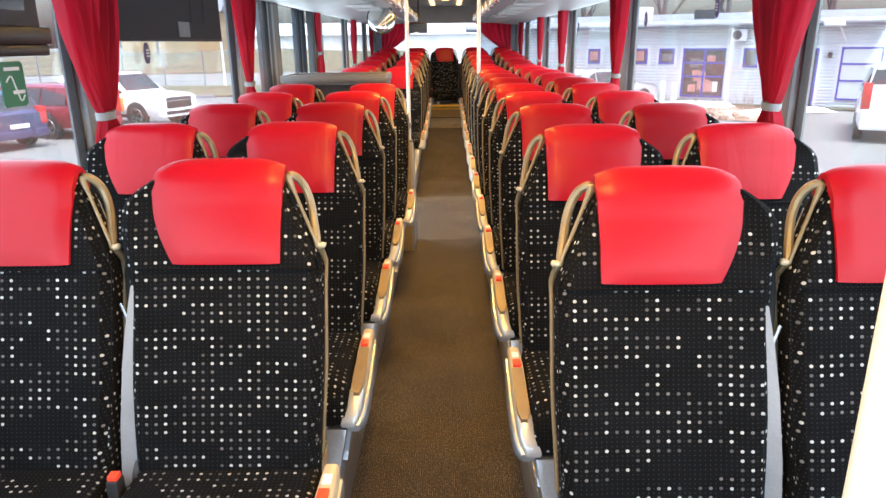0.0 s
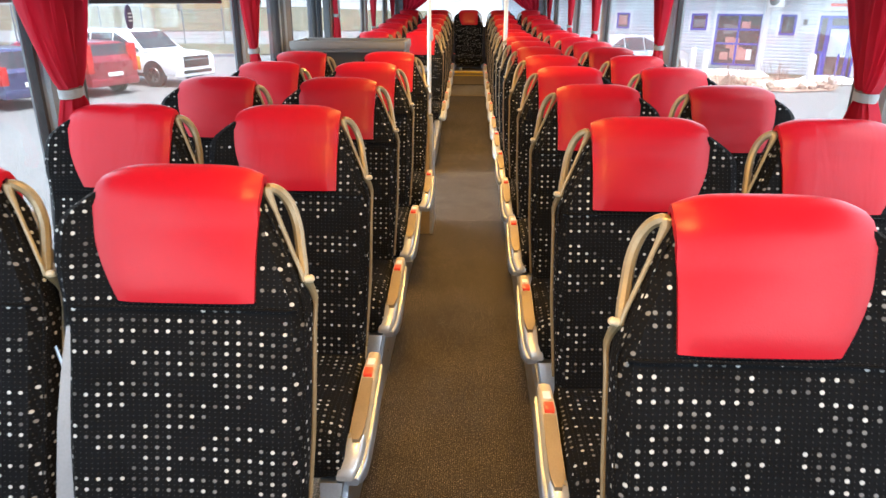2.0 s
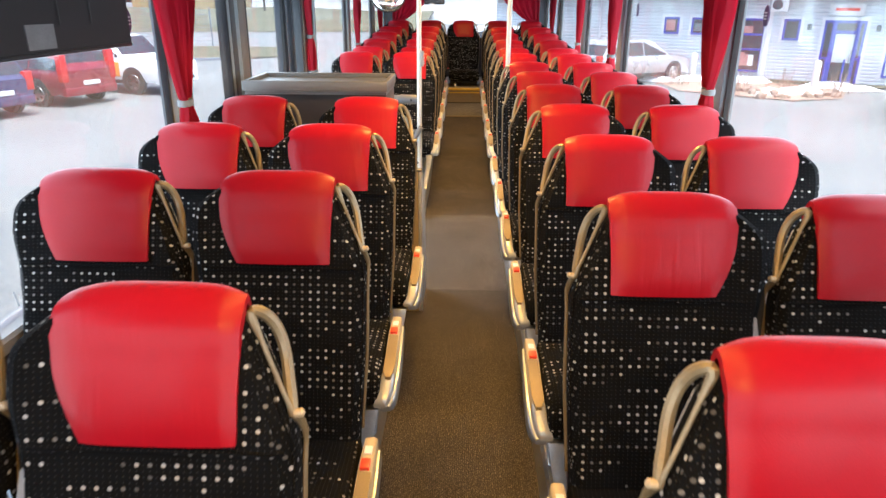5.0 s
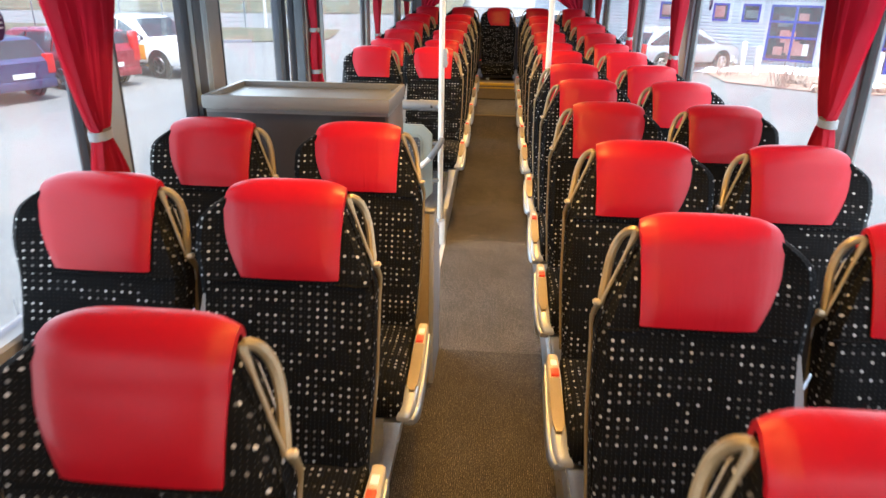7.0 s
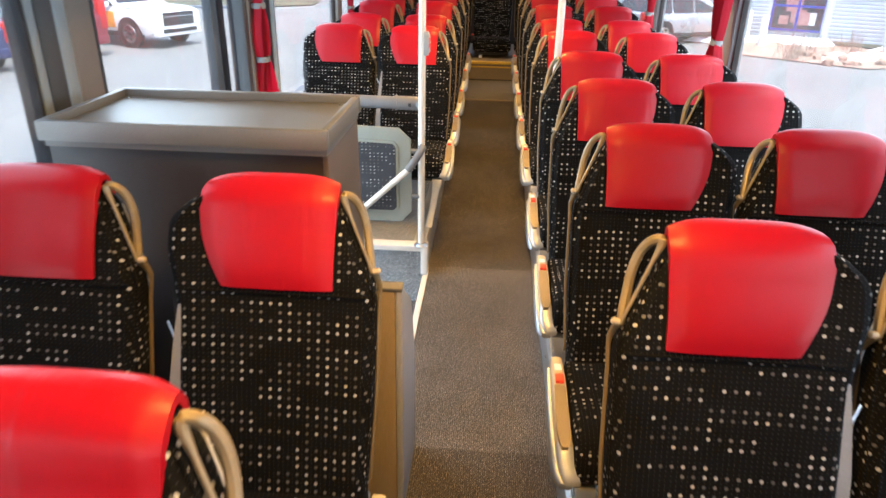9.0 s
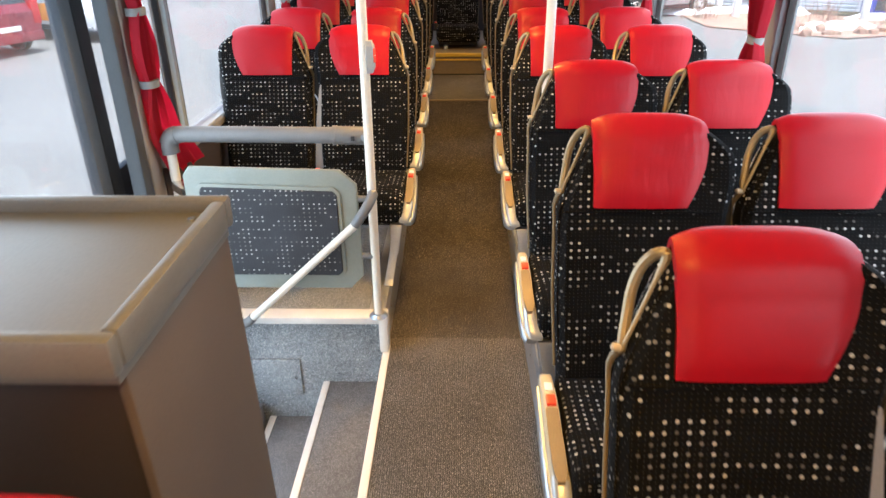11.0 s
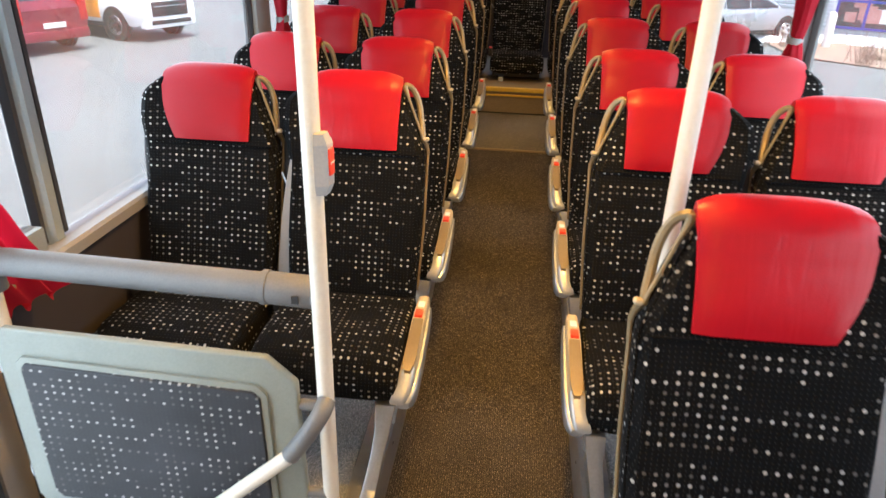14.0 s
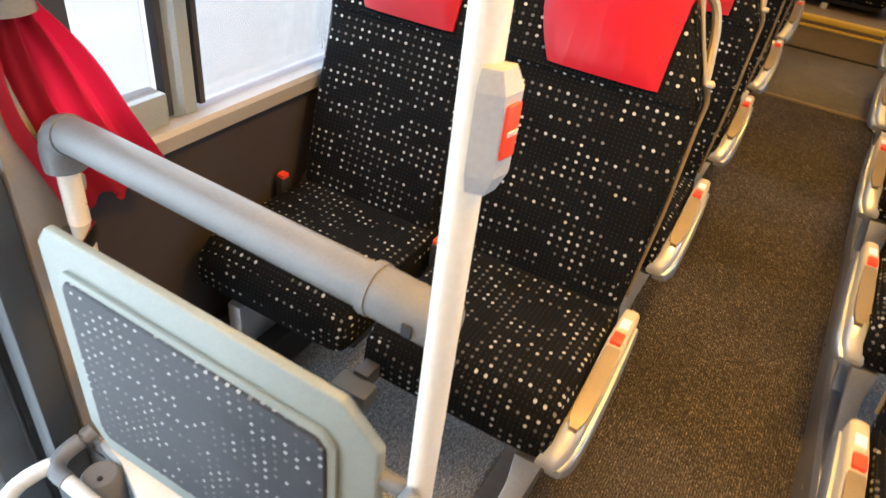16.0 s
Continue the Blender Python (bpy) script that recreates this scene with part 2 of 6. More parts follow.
TRIM = worn("light_grey_trim_plastic", (0.42, 0.355, 0.235), (0.50, 0.42, 0.285), 0.34, 0.0, 5.0, 200.0, 0.06, 0.001)
SILVER = worn("silver_moulding", (0.33, 0.37, 0.42), (0.42, 0.46, 0.51), 0.3, 0.75, 6.0, 180.0, 0.06, 0.001)
INSERT = worn("satin_gold_trim_insert", (0.21, 0.17, 0.11), (0.27, 0.22, 0.145), 0.32, 0.45, 7.0, 260.0, 0.08, 0.001)
SHELL = worn("grey_seat_shell", (0.30, 0.31, 0.32), (0.37, 0.38, 0.39), 0.5, 0.0, 6.0, 240.0, 0.1, 0.001)
NOSE = worn("satin_white_moulding", (0.42, 0.45, 0.48), (0.52, 0.55, 0.58), 0.28, 0.5, 6.0, 180.0, 0.05, 0.001)
PALEPANEL = worn("grey_seat_panel", (0.20, 0.21, 0.225), (0.27, 0.28, 0.30), 0.5, 0.0, 5.0, 240.0, 0.08, 0.001)
HANDLE = worn("satin_beige_grab_handle", (0.21, 0.17, 0.10), (0.27, 0.22, 0.13), 0.34, 0.3, 9.0, 200.0, 0.05, 0.001)
EDGETRIM = worn("brown_gold_edge_trim", (0.15, 0.115, 0.06), (0.21, 0.16, 0.085), 0.4, 0.2, 9.0, 200.0, 0.08, 0.001)
REDBTN = worn("red_plastic", (0.72, 0.05, 0.02), (0.80, 0.07, 0.03), 0.35, 0.0, 20.0, 200.0, 0.03, 0.0005)
BLACK = worn("black_plastic", (0.015, 0.015, 0.016), (0.028, 0.028, 0.03), 0.45, 0.0, 8.0, 260.0, 0.1, 0.001)
JET = worn("jet_black_housing", (0.004, 0.004, 0.005), (0.008, 0.007, 0.008), 0.35, 0.0, 8.0, 260.0, 0.05, 0.001)
JET.node_tree.nodes["Principled BSDF"].inputs["Specular IOR Level"].default_value = 0.2
WEB = worn("black_belt_webbing", (0.012, 0.012, 0.012), (0.03, 0.03, 0.03), 0.85, 0.0, 10.0, 500.0, 0.3, 0.001)
WHITE = worn("white_enamel_tube", (0.62, 0.585, 0.51), (0.70, 0.665, 0.585), 0.3, 0.0, 4.0, 140.0, 0.04, 0.001)
GREYTUBE = worn("grey_padded_tube", (0.12, 0.125, 0.13), (0.165, 0.17, 0.175), 0.45, 0.0, 5.0, 260.0, 0.1, 0.001)
PALEGREEN = worn("pale_grey_green_frame", (0.20, 0.225, 0.205), (0.25, 0.28, 0.255), 0.42, 0.0, 4.0, 220.0, 0.06, 0.001)
WALLTRIM = worn("dark_brown_wall_lining", (0.022, 0.0175, 0.018), (0.038, 0.031, 0.031), 0.8, 0.0, 4.0, 300.0, 0.3, 0.002)
PILLAR = worn("grey_pillar_paint", (0.09, 0.108, 0.125), (0.13, 0.152, 0.172), 0.45, 0.0, 3.0, 180.0, 0.06, 0.001)
POSTGREY = worn("grey_green_post_paint", (0.22, 0.265, 0.285), (0.28, 0.325, 0.345), 0.45, 0.0, 3.0, 180.0, 0.06, 0.001)
SEAL = worn("black_window_seal", (0.018, 0.019, 0.02), (0.035, 0.036, 0.038), 0.6, 0.0, 6.0, 200.0, 0.1, 0.001)
SEALDARK = worn("dark_slate_post_cover", (0.030, 0.036, 0.042), (0.045, 0.052, 0.058), 0.5, 0.0, 4.0, 200.0, 0.06, 0.001)
SILLGREY = worn("grey_sill_rail", (0.27, 0.26, 0.24), (0.33, 0.32, 0.30), 0.42, 0.2, 4.0, 200.0, 0.06, 0.001)
PALEPOST = worn("pale_taupe_post_cover", (0.24, 0.215, 0.19), (0.30, 0.27, 0.24), 0.5, 0.0, 3.0, 260.0, 0.1, 0.001)
CEIL = worn("pale_grey_ceiling_lining", (0.27, 0.27, 0.265), (0.33, 0.33, 0.325), 0.75, 0.0, 3.0, 300.0, 0.1, 0.001)
RACK = worn("grey_rack_panel", (0.16, 0.165, 0.17), (0.21, 0.215, 0.22), 0.45, 0.0, 3.0, 200.0, 0.06, 0.001)
CURTAIN = worn("red_curtain_velvet", (0.27, 0.003, 0.016), (0.36, 0.005, 0.024), 0.85, 0.0, 7.0, 500.0, 0.2, 0.001)
cloth_tree = CURTAIN.node_tree
through_cloth = nd(cloth_tree, "ShaderNodeBsdfTranslucent", Color=(0.62, 0.008, 0.03, 1))
cloth_mix = nd(cloth_tree, "ShaderNodeMixShader", Fac=0.38)
cloth_tree.links.new(cloth_tree.nodes["Principled BSDF"].outputs[0], cloth_mix.inputs[1])
cloth_tree.links.new(through_cloth.outputs[0], cloth_mix.inputs[2])
cloth_tree.links.new(cloth_mix.outputs[0], cloth_tree.nodes["Material Output"].inputs[0])
BAND = worn("grey_curtain_band", (0.15, 0.155, 0.16), (0.21, 0.215, 0.22), 0.6, 0.0, 12.0, 240.0, 0.1, 0.001)
COUNTER = worn("brown_counter_laminate", (0.016, 0.013, 0.0125), (0.027, 0.022, 0.021), 0.5, 0.0, 3.0, 300.0, 0.1, 0.001)
COUNTERSIDE = worn("taupe_counter_side", (0.066, 0.052, 0.043), (0.092, 0.074, 0.061), 0.45, 0.0, 3.0, 260.0, 0.1, 0.001)
TAUPE = worn("taupe_post_cover", (0.15, 0.13, 0.108), (0.20, 0.172, 0.145), 0.5, 0.0, 3.0, 260.0, 0.1, 0.001)
LID = worn("taupe_metal_lid", (0.125, 0.127, 0.122), (0.165, 0.165, 0.158), 0.40, 0.3, 3.0, 200.0, 0.05, 0.001)
WOODEDGE = worn("ochre_panel", (0.30, 0.22, 0.10), (0.38, 0.28, 0.14), 0.5, 0.0, 3.0, 160.0, 0.1, 0.001, None, (1, 1, 0.2))
STEPWOOD = worn("beige_step_riser", (0.20, 0.165, 0.115), (0.27, 0.225, 0.16), 0.6, 0.0, 4.0, 160.0, 0.1, 0.001, None, (0.3, 1, 1))
YELLOW = worn("yellow_step_edge", (0.62, 0.44, 0.05), (0.72, 0.52, 0.08), 0.5, 0.0, 9.0, 200.0, 0.1, 0.001)
NOSING = worn("white_step_nosing", (0.62, 0.61, 0.58), (0.74, 0.73, 0.70), 0.5, 0.0, 8.0, 200.0, 0.1, 0.001)
BLIND = worn("charcoal_blind_cloth", (0.020, 0.019, 0.020), (0.030, 0.028, 0.029), 0.8, 0.0, 4.0, 500.0, 0.2, 0.001)
PAPER = worn("white_label", (0.70, 0.70, 0.69), (0.78, 0.78, 0.77), 0.6, 0.0, 8.0, 200.0, 0.02, 0.0005)
GREEN = worn("green_sticker", (0.015, 0.13, 0.055), (0.02, 0.17, 0.075), 0.4, 0.0, 8.0, 200.0, 0.02, 0.0005)
PURPLE = worn("dark_purple_tag", (0.045, 0.02, 0.07), (0.06, 0.03, 0.09), 0.4, 0.0, 8.0, 200.0, 0.02, 0.0005)
GLASS = pane_glass("window_glass", (0.92, 0.95, 0.96), 0.17)
WARM = glow("warm_lamp_diffuser", (1.0, 0.62, 0.25), 0.6)
ORANGELENS = worn("orange_reflector", (0.75, 0.12, 0.02), (0.85, 0.17, 0.03), 0.25, 0.0, 8.0, 200.0, 0.02, 0.0005)
MIRROR, _t, _p = material("convex_mirror", (0.85, 0.86, 0.87), 0.04, 1.0)
SCREEN = worn("dark_screen_glass", (0.008, 0.008, 0.01), (0.014, 0.014, 0.016), 0.15, 0.0, 3.0, 100.0, 0.01, 0.0005)


# ---- mesh helpers ----
def mesh_of(name, bm, mat, smooth=True, uv=False):
    bmesh.ops.recalc_face_normals(bm, faces=bm.faces)
    if uv:
        layer = bm.loops.layers.uv.new("cloth")
        for f in bm.faces:
            n = f.normal
            for l in f.loops:
                x, y, z = l.vert.co
                l[layer].uv = (x, y) if abs(n.z) > 0.72 else ((y, z) if abs(n.x) > 0.62 else (x, z * 1.06))
    me = bpy.data.meshes.new(name)
    bm.to_mesh(me)
    bm.free()
    me.materials.append(mat)
    if smooth:
        for p in me.polygons:
            p.use_smooth = True
        me.set_sharp_from_angle(angle=radians(38))
    return me


def part(name, bm, mat, parent=None, label="", smooth=True, uv=False):
    ob = new(name, mesh_of(name, bm, mat, smooth, uv))
    if parent is not None:
        ob.parent = parent
    if label:
        ob["label"] = label
    return ob


def empty(name, m=None):
    ob = new(name)
    ob.empty_display_size = 0.05
    if m is not None:
        ob.matrix_basis = m
    return ob


def box(x0, x1, y0, y1, z0, z1, bevel=0.0, seg=2, bm=None):
    b = bmesh.new()
    bmesh.ops.create_cube(b, size=1.0)
    for v in b.verts:
        v.co = Vector(((x0 + x1) / 2 + v.co.x * (x1 - x0), (y0 + y1) / 2 + v.co.y * (y1 - y0), (z0 + z1) / 2 + v.co.z * (z1 - z0)))
    if bevel:
        bmesh.ops.bevel(b, geom=list(b.edges), offset=bevel, segments=seg, profile=0.6, affect="EDGES")
    return b if bm is None else join(bm, b)


def join(a, b):
    me = bpy.data.meshes.new("tmp")
    b.to_mesh(me)
    b.free()
    a.from_mesh(me)
    bpy.data.meshes.remove(me)
    return a


def prism(points, axis, a, b, bevel=0.0, seg=2):
    """A polygon in the plane across the axis (order: the other two axes, ascending), pushed from a to b."""
    bm = bmesh.new()

    def place(p, d):
        return {"x": (d, p[0], p[1]), "y": (p[0], d, p[1]), "z": (p[0], p[1], d)}[axis]
    lo = [bm.verts.new(place(p, a)) for p in points]
    hi = [bm.verts.new(place(p, b)) for p in points]
    bm.faces.new(lo)
    bm.faces.new(hi[::-1])
    for i in range(len(points)):
        j = (i + 1) % len(points)
        bm.faces.new((lo[i], hi[i], hi[j], lo[j]))
    if bevel:
        bmesh.ops.bevel(bm, geom=list(bm.edges), offset=bevel, segments=seg, profile=0.6, affect="EDGES")
    return bm


def smooth_line(points, steps=5, closed=False):
    pts = [Vector(p) for p in points]
    n, out = len(pts), []
    for i in range(n if closed else n - 1):
        p0 = pts[(i - 1) % n] if closed or i else pts[0]
        p1, p2 = pts[i], pts[(i + 1) % n]
        p3 = pts[(i + 2) % n] if closed or i + 2 < n else pts[-1]
        for k in range(steps):
            s = k / steps
            out.append(0.5 * (2 * p1 + (p2 - p0) * s + (2 * p0 - 5 * p1 + 4 * p2 - p3) * s * s + (3 * p1 - p0 - 3 * p2 + p3) * s ** 3))
    if not closed:
        out.append(pts[-1])
    return out


def tube(points, r, sides=10, closed=False, flat=1.0, bm=None):
    """A round bar along points; r may be a list."""
    bm = bm or bmesh.new()
    n = len(points)
    pts = [Vector(p) for p in points]
    rings = []
    ref = Vector((0.13, 0.97, 0.21))
    for i in range(n):
        a = pts[(i - 1) % n] if closed or i else pts[i]
        b = pts[(i + 1) % n] if closed or i + 1 < n else pts[i]
        d = (b - a).normalized()
        u = d.cross(ref)
        if u.length < 0.1:
            u = d.cross(Vector((1, 0, 0)))
        u.normalize()
        w = d.cross(u)
        rr = r[i] if isinstance(r, (list, tuple)) else r
        rings.append([bm.verts.new(pts[i] + rr * (math.cos(2 * math.pi * k / sides) * u + flat * math.sin(2 * math.pi * k / sides) * w)) for k in range(sides)])
    for i in range(n if closed else n - 1):
        a, b = rings[i], rings[(i + 1) % n]
        for k in range(sides):
            bm.faces.new((a[k], a[(k + 1) % sides], b[(k + 1) % sides], b[k]))
    if not closed:
        bm.faces.new(rings[0][::-1])
        bm.faces.new(rings[-1])
    return bm


def loft(rings, cap=True):
    bm = bmesh.new()
    vs = [[bm.verts.new(p) for p in ring] for ring in rings]
    for a, b in zip(vs, vs[1:]):
        for k in range(len(a)):
            bm.faces.new((a[k], a[(k + 1) % len(a)], b[(k + 1) % len(a)], b[k]))
    if cap:
        bm.faces.new(vs[0][::-1])
        bm.faces.new(vs[-1])
    return bm


def structure(name, bm, mat, label="", category="", smooth=True, parent=None):
    ob = part(name, bm, mat, parent, "", smooth)
    return tagged(ob, label, category, "", "structure") if parent is None else tagged(ob, label)

# ---- the coach: floors, walls, windows, ceiling ----
POD = 0.165
WALL = 1.19
REAR = 12.62

RISE_Y, RISE = 8.4, 0.055  # the seat platforms climb towards the rear from here


def rise(y):
    return max(0.0, y - RISE_Y) * RISE


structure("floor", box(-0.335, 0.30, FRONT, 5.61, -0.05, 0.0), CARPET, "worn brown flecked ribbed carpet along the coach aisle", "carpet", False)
structure("floor_by_door", box(-0.335, 0.30, 5.61, 7.12, -0.05, 0.0), DAYLITCARPET, "worn greyish ribbed carpet in the aisle beside the door", "carpet", False)
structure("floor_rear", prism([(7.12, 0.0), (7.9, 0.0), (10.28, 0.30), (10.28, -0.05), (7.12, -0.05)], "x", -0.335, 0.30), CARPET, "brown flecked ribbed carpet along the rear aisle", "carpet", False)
for name, x0, x1, y0, y1 in (("podium_right", 0.30, WALL, FRONT, 11.1), ("podium_front_left", -WALL, -0.335, FRONT, 5.30), ("podium_rear_left", -WALL, -0.335, 7.07, 11.1)):
    low, top = -0.75 if "rear" in name else -0.05, POD - 0.004
    line = [(y0, low), (y0, top)] + ([(RISE_Y, top), (y1, top + rise(y1))] if y1 > RISE_Y else [(y1, top)]) + [(y1, low)]
    structure(name, prism(line, "x", x0, x1), VINYL, "raised seat platform in grey flecked vinyl", "platform", False)
for name, s, y0, y1 in (("podium_edge_right", 1, FRONT, RISE_Y), ("podium_edge_front_left", -1, FRONT, 5.22), ("podium_edge_rear_left", -1, 7.03, RISE_Y), ("podium_edge_ramp_right", 1, RISE_Y, 10.95), ("podium_edge_ramp_left", -1, RISE_Y, 10.95)):
    e = 0.30 if s > 0 else 0.335
    prof = [(s * (e - 0.022), 0.0), (s * (e - 0.022), POD - 0.012), (s * (e - 0.012), POD + 0.004), (s * (e + 0.055), POD + 0.006), (s * (e + 0.055), POD - 0.02), (s * e, POD - 0.03), (s * (e - 0.002), 0.0)]
    run = prism(prof, "y", y0, y1)
    for v in run.verts:
        v.co.z += rise(v.co.y)
    structure(name, run, ALU, "scuffed aluminium edge profile along the seat platform", "trim", False)
    n = int((y1 - y0) / 0.375)
    ob = bpy.data.objects[name]
    for i in range(n):
        y = y0 + 0.2 + i * 0.375
        if y < 9.0:
            part("screw", tube([(s * (e - 0.024), y, 0.10 + rise(y)), (s * (e - 0.0215), y, 0.10 + rise(y))], 0.006, 8), STEEL, ob)
structure("podium_edge_stairs", prism([(-0.335, 7.005), (-0.965, 7.005), (-1.075, 7.066), (-1.16, 7.066), (-1.16, 7.084), (-0.335, 7.084)], "z", 0.140, POD + 0.008, 0.008), NOSING, "white metal edge on the platform above the stairwell", "trim")
structure("podium_corner", box(-0.345, -0.306, 7.0, 7.085, 0.0, POD + 0.012, 0.012), NOSING, "white metal corner post of the seat platform", "trim")

# stairwell down to the middle door
for i, (x0, x1, z) in enumerate(((-0.60, -0.335, -0.20), (-0.865, -0.60, -0.40), (-WALL, -0.865, -0.60))):
    structure("stair_tread_%d" % (i + 1), box(x0 if x0 > -1.1 else -1.34, x1, 5.62, 7.066, z - 0.14, z), RUBBER, "black ribbed rubber stair tread by the door", "step", False)
for i, (x, z) in enumerate(((-0.318, 0.0), (-0.60, -0.20), (-0.865, -0.40))):
    structure("stair_nosing_%d" % (i + 1), box(x - 0.016, x + 0.014, 5.62, 7.064, z - 0.03, z + 0.005, 0.004), NOSING, "white stair edge strip", "trim")
    structure("stair_riser_%d" % (i + 1), box(x - 0.006, x + 0.006, 5.622, 7.062, z - 0.2, z - 0.03), VINYL, "grey flecked stair riser", "step", False)
structure("stairwell_end_wall", box(-1.34, -0.345, 7.066, 7.074, -0.74, 0.115), VINYL, "grey flecked vinyl end of the stairwell", "wall", False)
structure("stairwell_front_wall", box(-WALL, -0.345, 5.585, 5.62, -0.74, 0.5), COUNTER, "dark end wall of the stairwell", "wall", False)
hatch = structure("stairwell_hatch", box(-0.945, -0.71, 7.054, 7.066, -0.272, -0.075, 0.008), VINYL, "small flush hatch in the stairwell wall", "hatch")
part("latch", tube([(-0.735, 7.050, -0.17), (-0.735, 7.056, -0.17)], 0.008, 10), STEEL, hatch)

# sloping landing, step and rear platform
structure("rear_landing", prism([(10.28, -0.05), (10.28, 0.302), (11.09, 0.352), (11.09, -0.05)], "x", -0.335, 0.30), RUBBER, "worn grey landing before the rear bench", "step", False)
structure("landing_edge", box(-0.33, 0.295, 10.268, 10.292, 0.290, 0.308, 0.004), STEPWOOD, "worn edge strip where the carpet ends", "trim")
structure("rear_step", box(-0.335, 0.30, 11.09, REAR, -0.05, 0.54), STEPWOOD, "beige step up to the rear bench", "step", False)
structure("step_joint", box(-0.33, 0.295, 11.082, 11.094, 0.350, 0.362), SEAL, "dark joint at the foot of the rear step", "trim", False)
structure("rear_step_edge", box(-0.33, 0.295, 11.076, 11.13, 0.520, 0.548, 0.005), YELLOW, "worn yellow edge strip before the rear bench", "trim")
structure("rear_step_line", box(-0.33, 0.295, 11.080, 11.094, 0.484, 0.498, 0.003), YELLOW, "thin yellow line on the rear step", "trim")
for s in (-1, 1):
    structure("rear_platform_%s" % ("right" if s > 0 else "left"), box(min(s * 0.335, s * WALL), max(s * 0.335, s * WALL), 11.1, REAR, -0.05, 0.54), VINYL, "raised platform under the rear bench", "platform", False)

# side walls
SILL = 0.79
TOP = 1.78
for s, name in ((1, "right"), (-1, "left")):
    runs = [(FRONT, REAR)] if s > 0 else [(FRONT, 5.35), (7.15, REAR)]
    for i, (y0, y1) in enumerate(runs):
        xa, xb = sorted((s * WALL, s * (WALL + 0.06)))
        structure("wall_%s_%d" % (name, i + 1), box(xa, xb, y0, y1, -0.75, SILL), WALLTRIM, "dark brown lined coach side wall under the windows", "wall", False)
        prof = [(s * 1.160, SILL - 0.008), (s * 1.160, SILL + 0.022), (s * 1.168, SILL + 0.032), (s * 1.198, SILL + 0.036), (s * 1.199, SILL + 0.028), (s * 1.235, SILL + 0.028), (s * 1.235, SILL - 0.008)]
        structure("window_sill_%s_%d" % (name, i + 1), prism(prof, "y", y0, y1), SILLGREY, "satin metal window sill rail", "sill", False)
    xa, xb = sorted((s * WALL, s * (WALL + 0.06)))
    structure("wall_top_%s" % name, box(xa, xb, FRONT, REAR, TOP, 2.08), CEIL, "pale lining above the side windows", "wall", False)

LEFT_POSTS = (-0.2, 2.868, 4.64, 7.42, 9.0, 11.0, REAR - 0.05)
RIGHT_POSTS = (-0.2, 2.912, 5.115, 7.27, 9.0, 11.0, REAR - 0.05)


def window_post(s, y, i):
    """A broad grey post between two windows with a black seal on each side; y is its edge nearer the front."""
    name = "window_post_%s_%d" % ("right" if s > 0 else "left", i)
    w, m = (0.07, POSTGREY) if abs(y - 7.42) < 0.01 or y > 12 else (0.21, POSTGREY)
    ob = structure(name, prism([(s * 1.195, y + 0.025), (s * 1.195, y + w - 0.015), (s * 1.215, y + w), (s * 1.25, y + w), (s * 1.25, y + 0.008), (s * 1.215, y + 0.008)], "z", SILL + 0.03, TOP), m, "grey painted post between coach windows", "window post", False)
    for k in (-0.004, w + 0.012):
        xa, xb = sorted((s * 1.206, s * 1.232))
        part("seal", box(xa, xb, y + k - 0.007, y + k + 0.007, SILL + 0.04, TOP), SEAL, ob, "black rubber seal", False)
    return w


for i, y in enumerate(LEFT_POSTS):
    window_post(-1, y, i + 1)
for i, y in enumerate(RIGHT_POSTS):
    window_post(1, y, i + 1)


def window(s, y0, y1, i):
    name = "window_%s_%d" % ("right" if s > 0 else "left", i)
    xa, xb = sorted((s * 1.221, s * 1.226))
    ob = structure(name, box(xa, xb, y0, y1, SILL + 0.042, TOP), GLASS, "large dusty coach side window pane", "window", False)
    ob.visible_shadow = False
    return ob


for i, (a, b) in enumerate(zip(RIGHT_POSTS, RIGHT_POSTS[1:])):
    window(1, a + 0.21, b + 0.008, i + 1)
for i, (a, b) in enumerate(((0.01, 2.868), (3.078, 4.64), (4.85, 5.39), (7.49, 9.0), (9.21, 11.0), (11.21, REAR - 0.05))):
    window(-1, a, b + 0.008, i + 1)

# posts either side of the middle door, and its two glazed leaves
for i, (y0, y1, m) in enumerate(((5.396, 5.412, SEAL), (5.414, 5.452, POSTGREY), (5.454, 5.533, SEALDARK), (5.535, 5.588, POSTGREY), (5.59, 5.714, TAUPE), (5.716, 5.732, SEAL), (6.992, 7.06, SEALDARK), (7.062, 7.17, PALEPOST))):
    structure("door_post_%d" % (i + 1), box(-1.255, -1.20 if y0 < 7.06 else -1.196, y0, y1, -0.75 if y0 < 7 else 0.12, TOP, 0.01), m, "upright post beside the middle door", "door post")
structure("corner_pane_rail", box(-1.245, -1.19, 7.26, 7.40, SILL + 0.03, SILL + 0.10, 0.008), POSTGREY, "grey frame under the narrow pane beside the door", "window frame")
cp = structure("corner_pane", box(-1.226, -1.221, 7.26, 7.39, SILL + 0.10, TOP), GLASS, "narrow pane behind the door post", "window", False)
cp.visible_shadow = False
structure("door_header", box(-1.38, -1.15, 5.28, 7.24, TOP - 0.01, 2.06), PILLAR, "grey cover over the middle door", "door header", False)


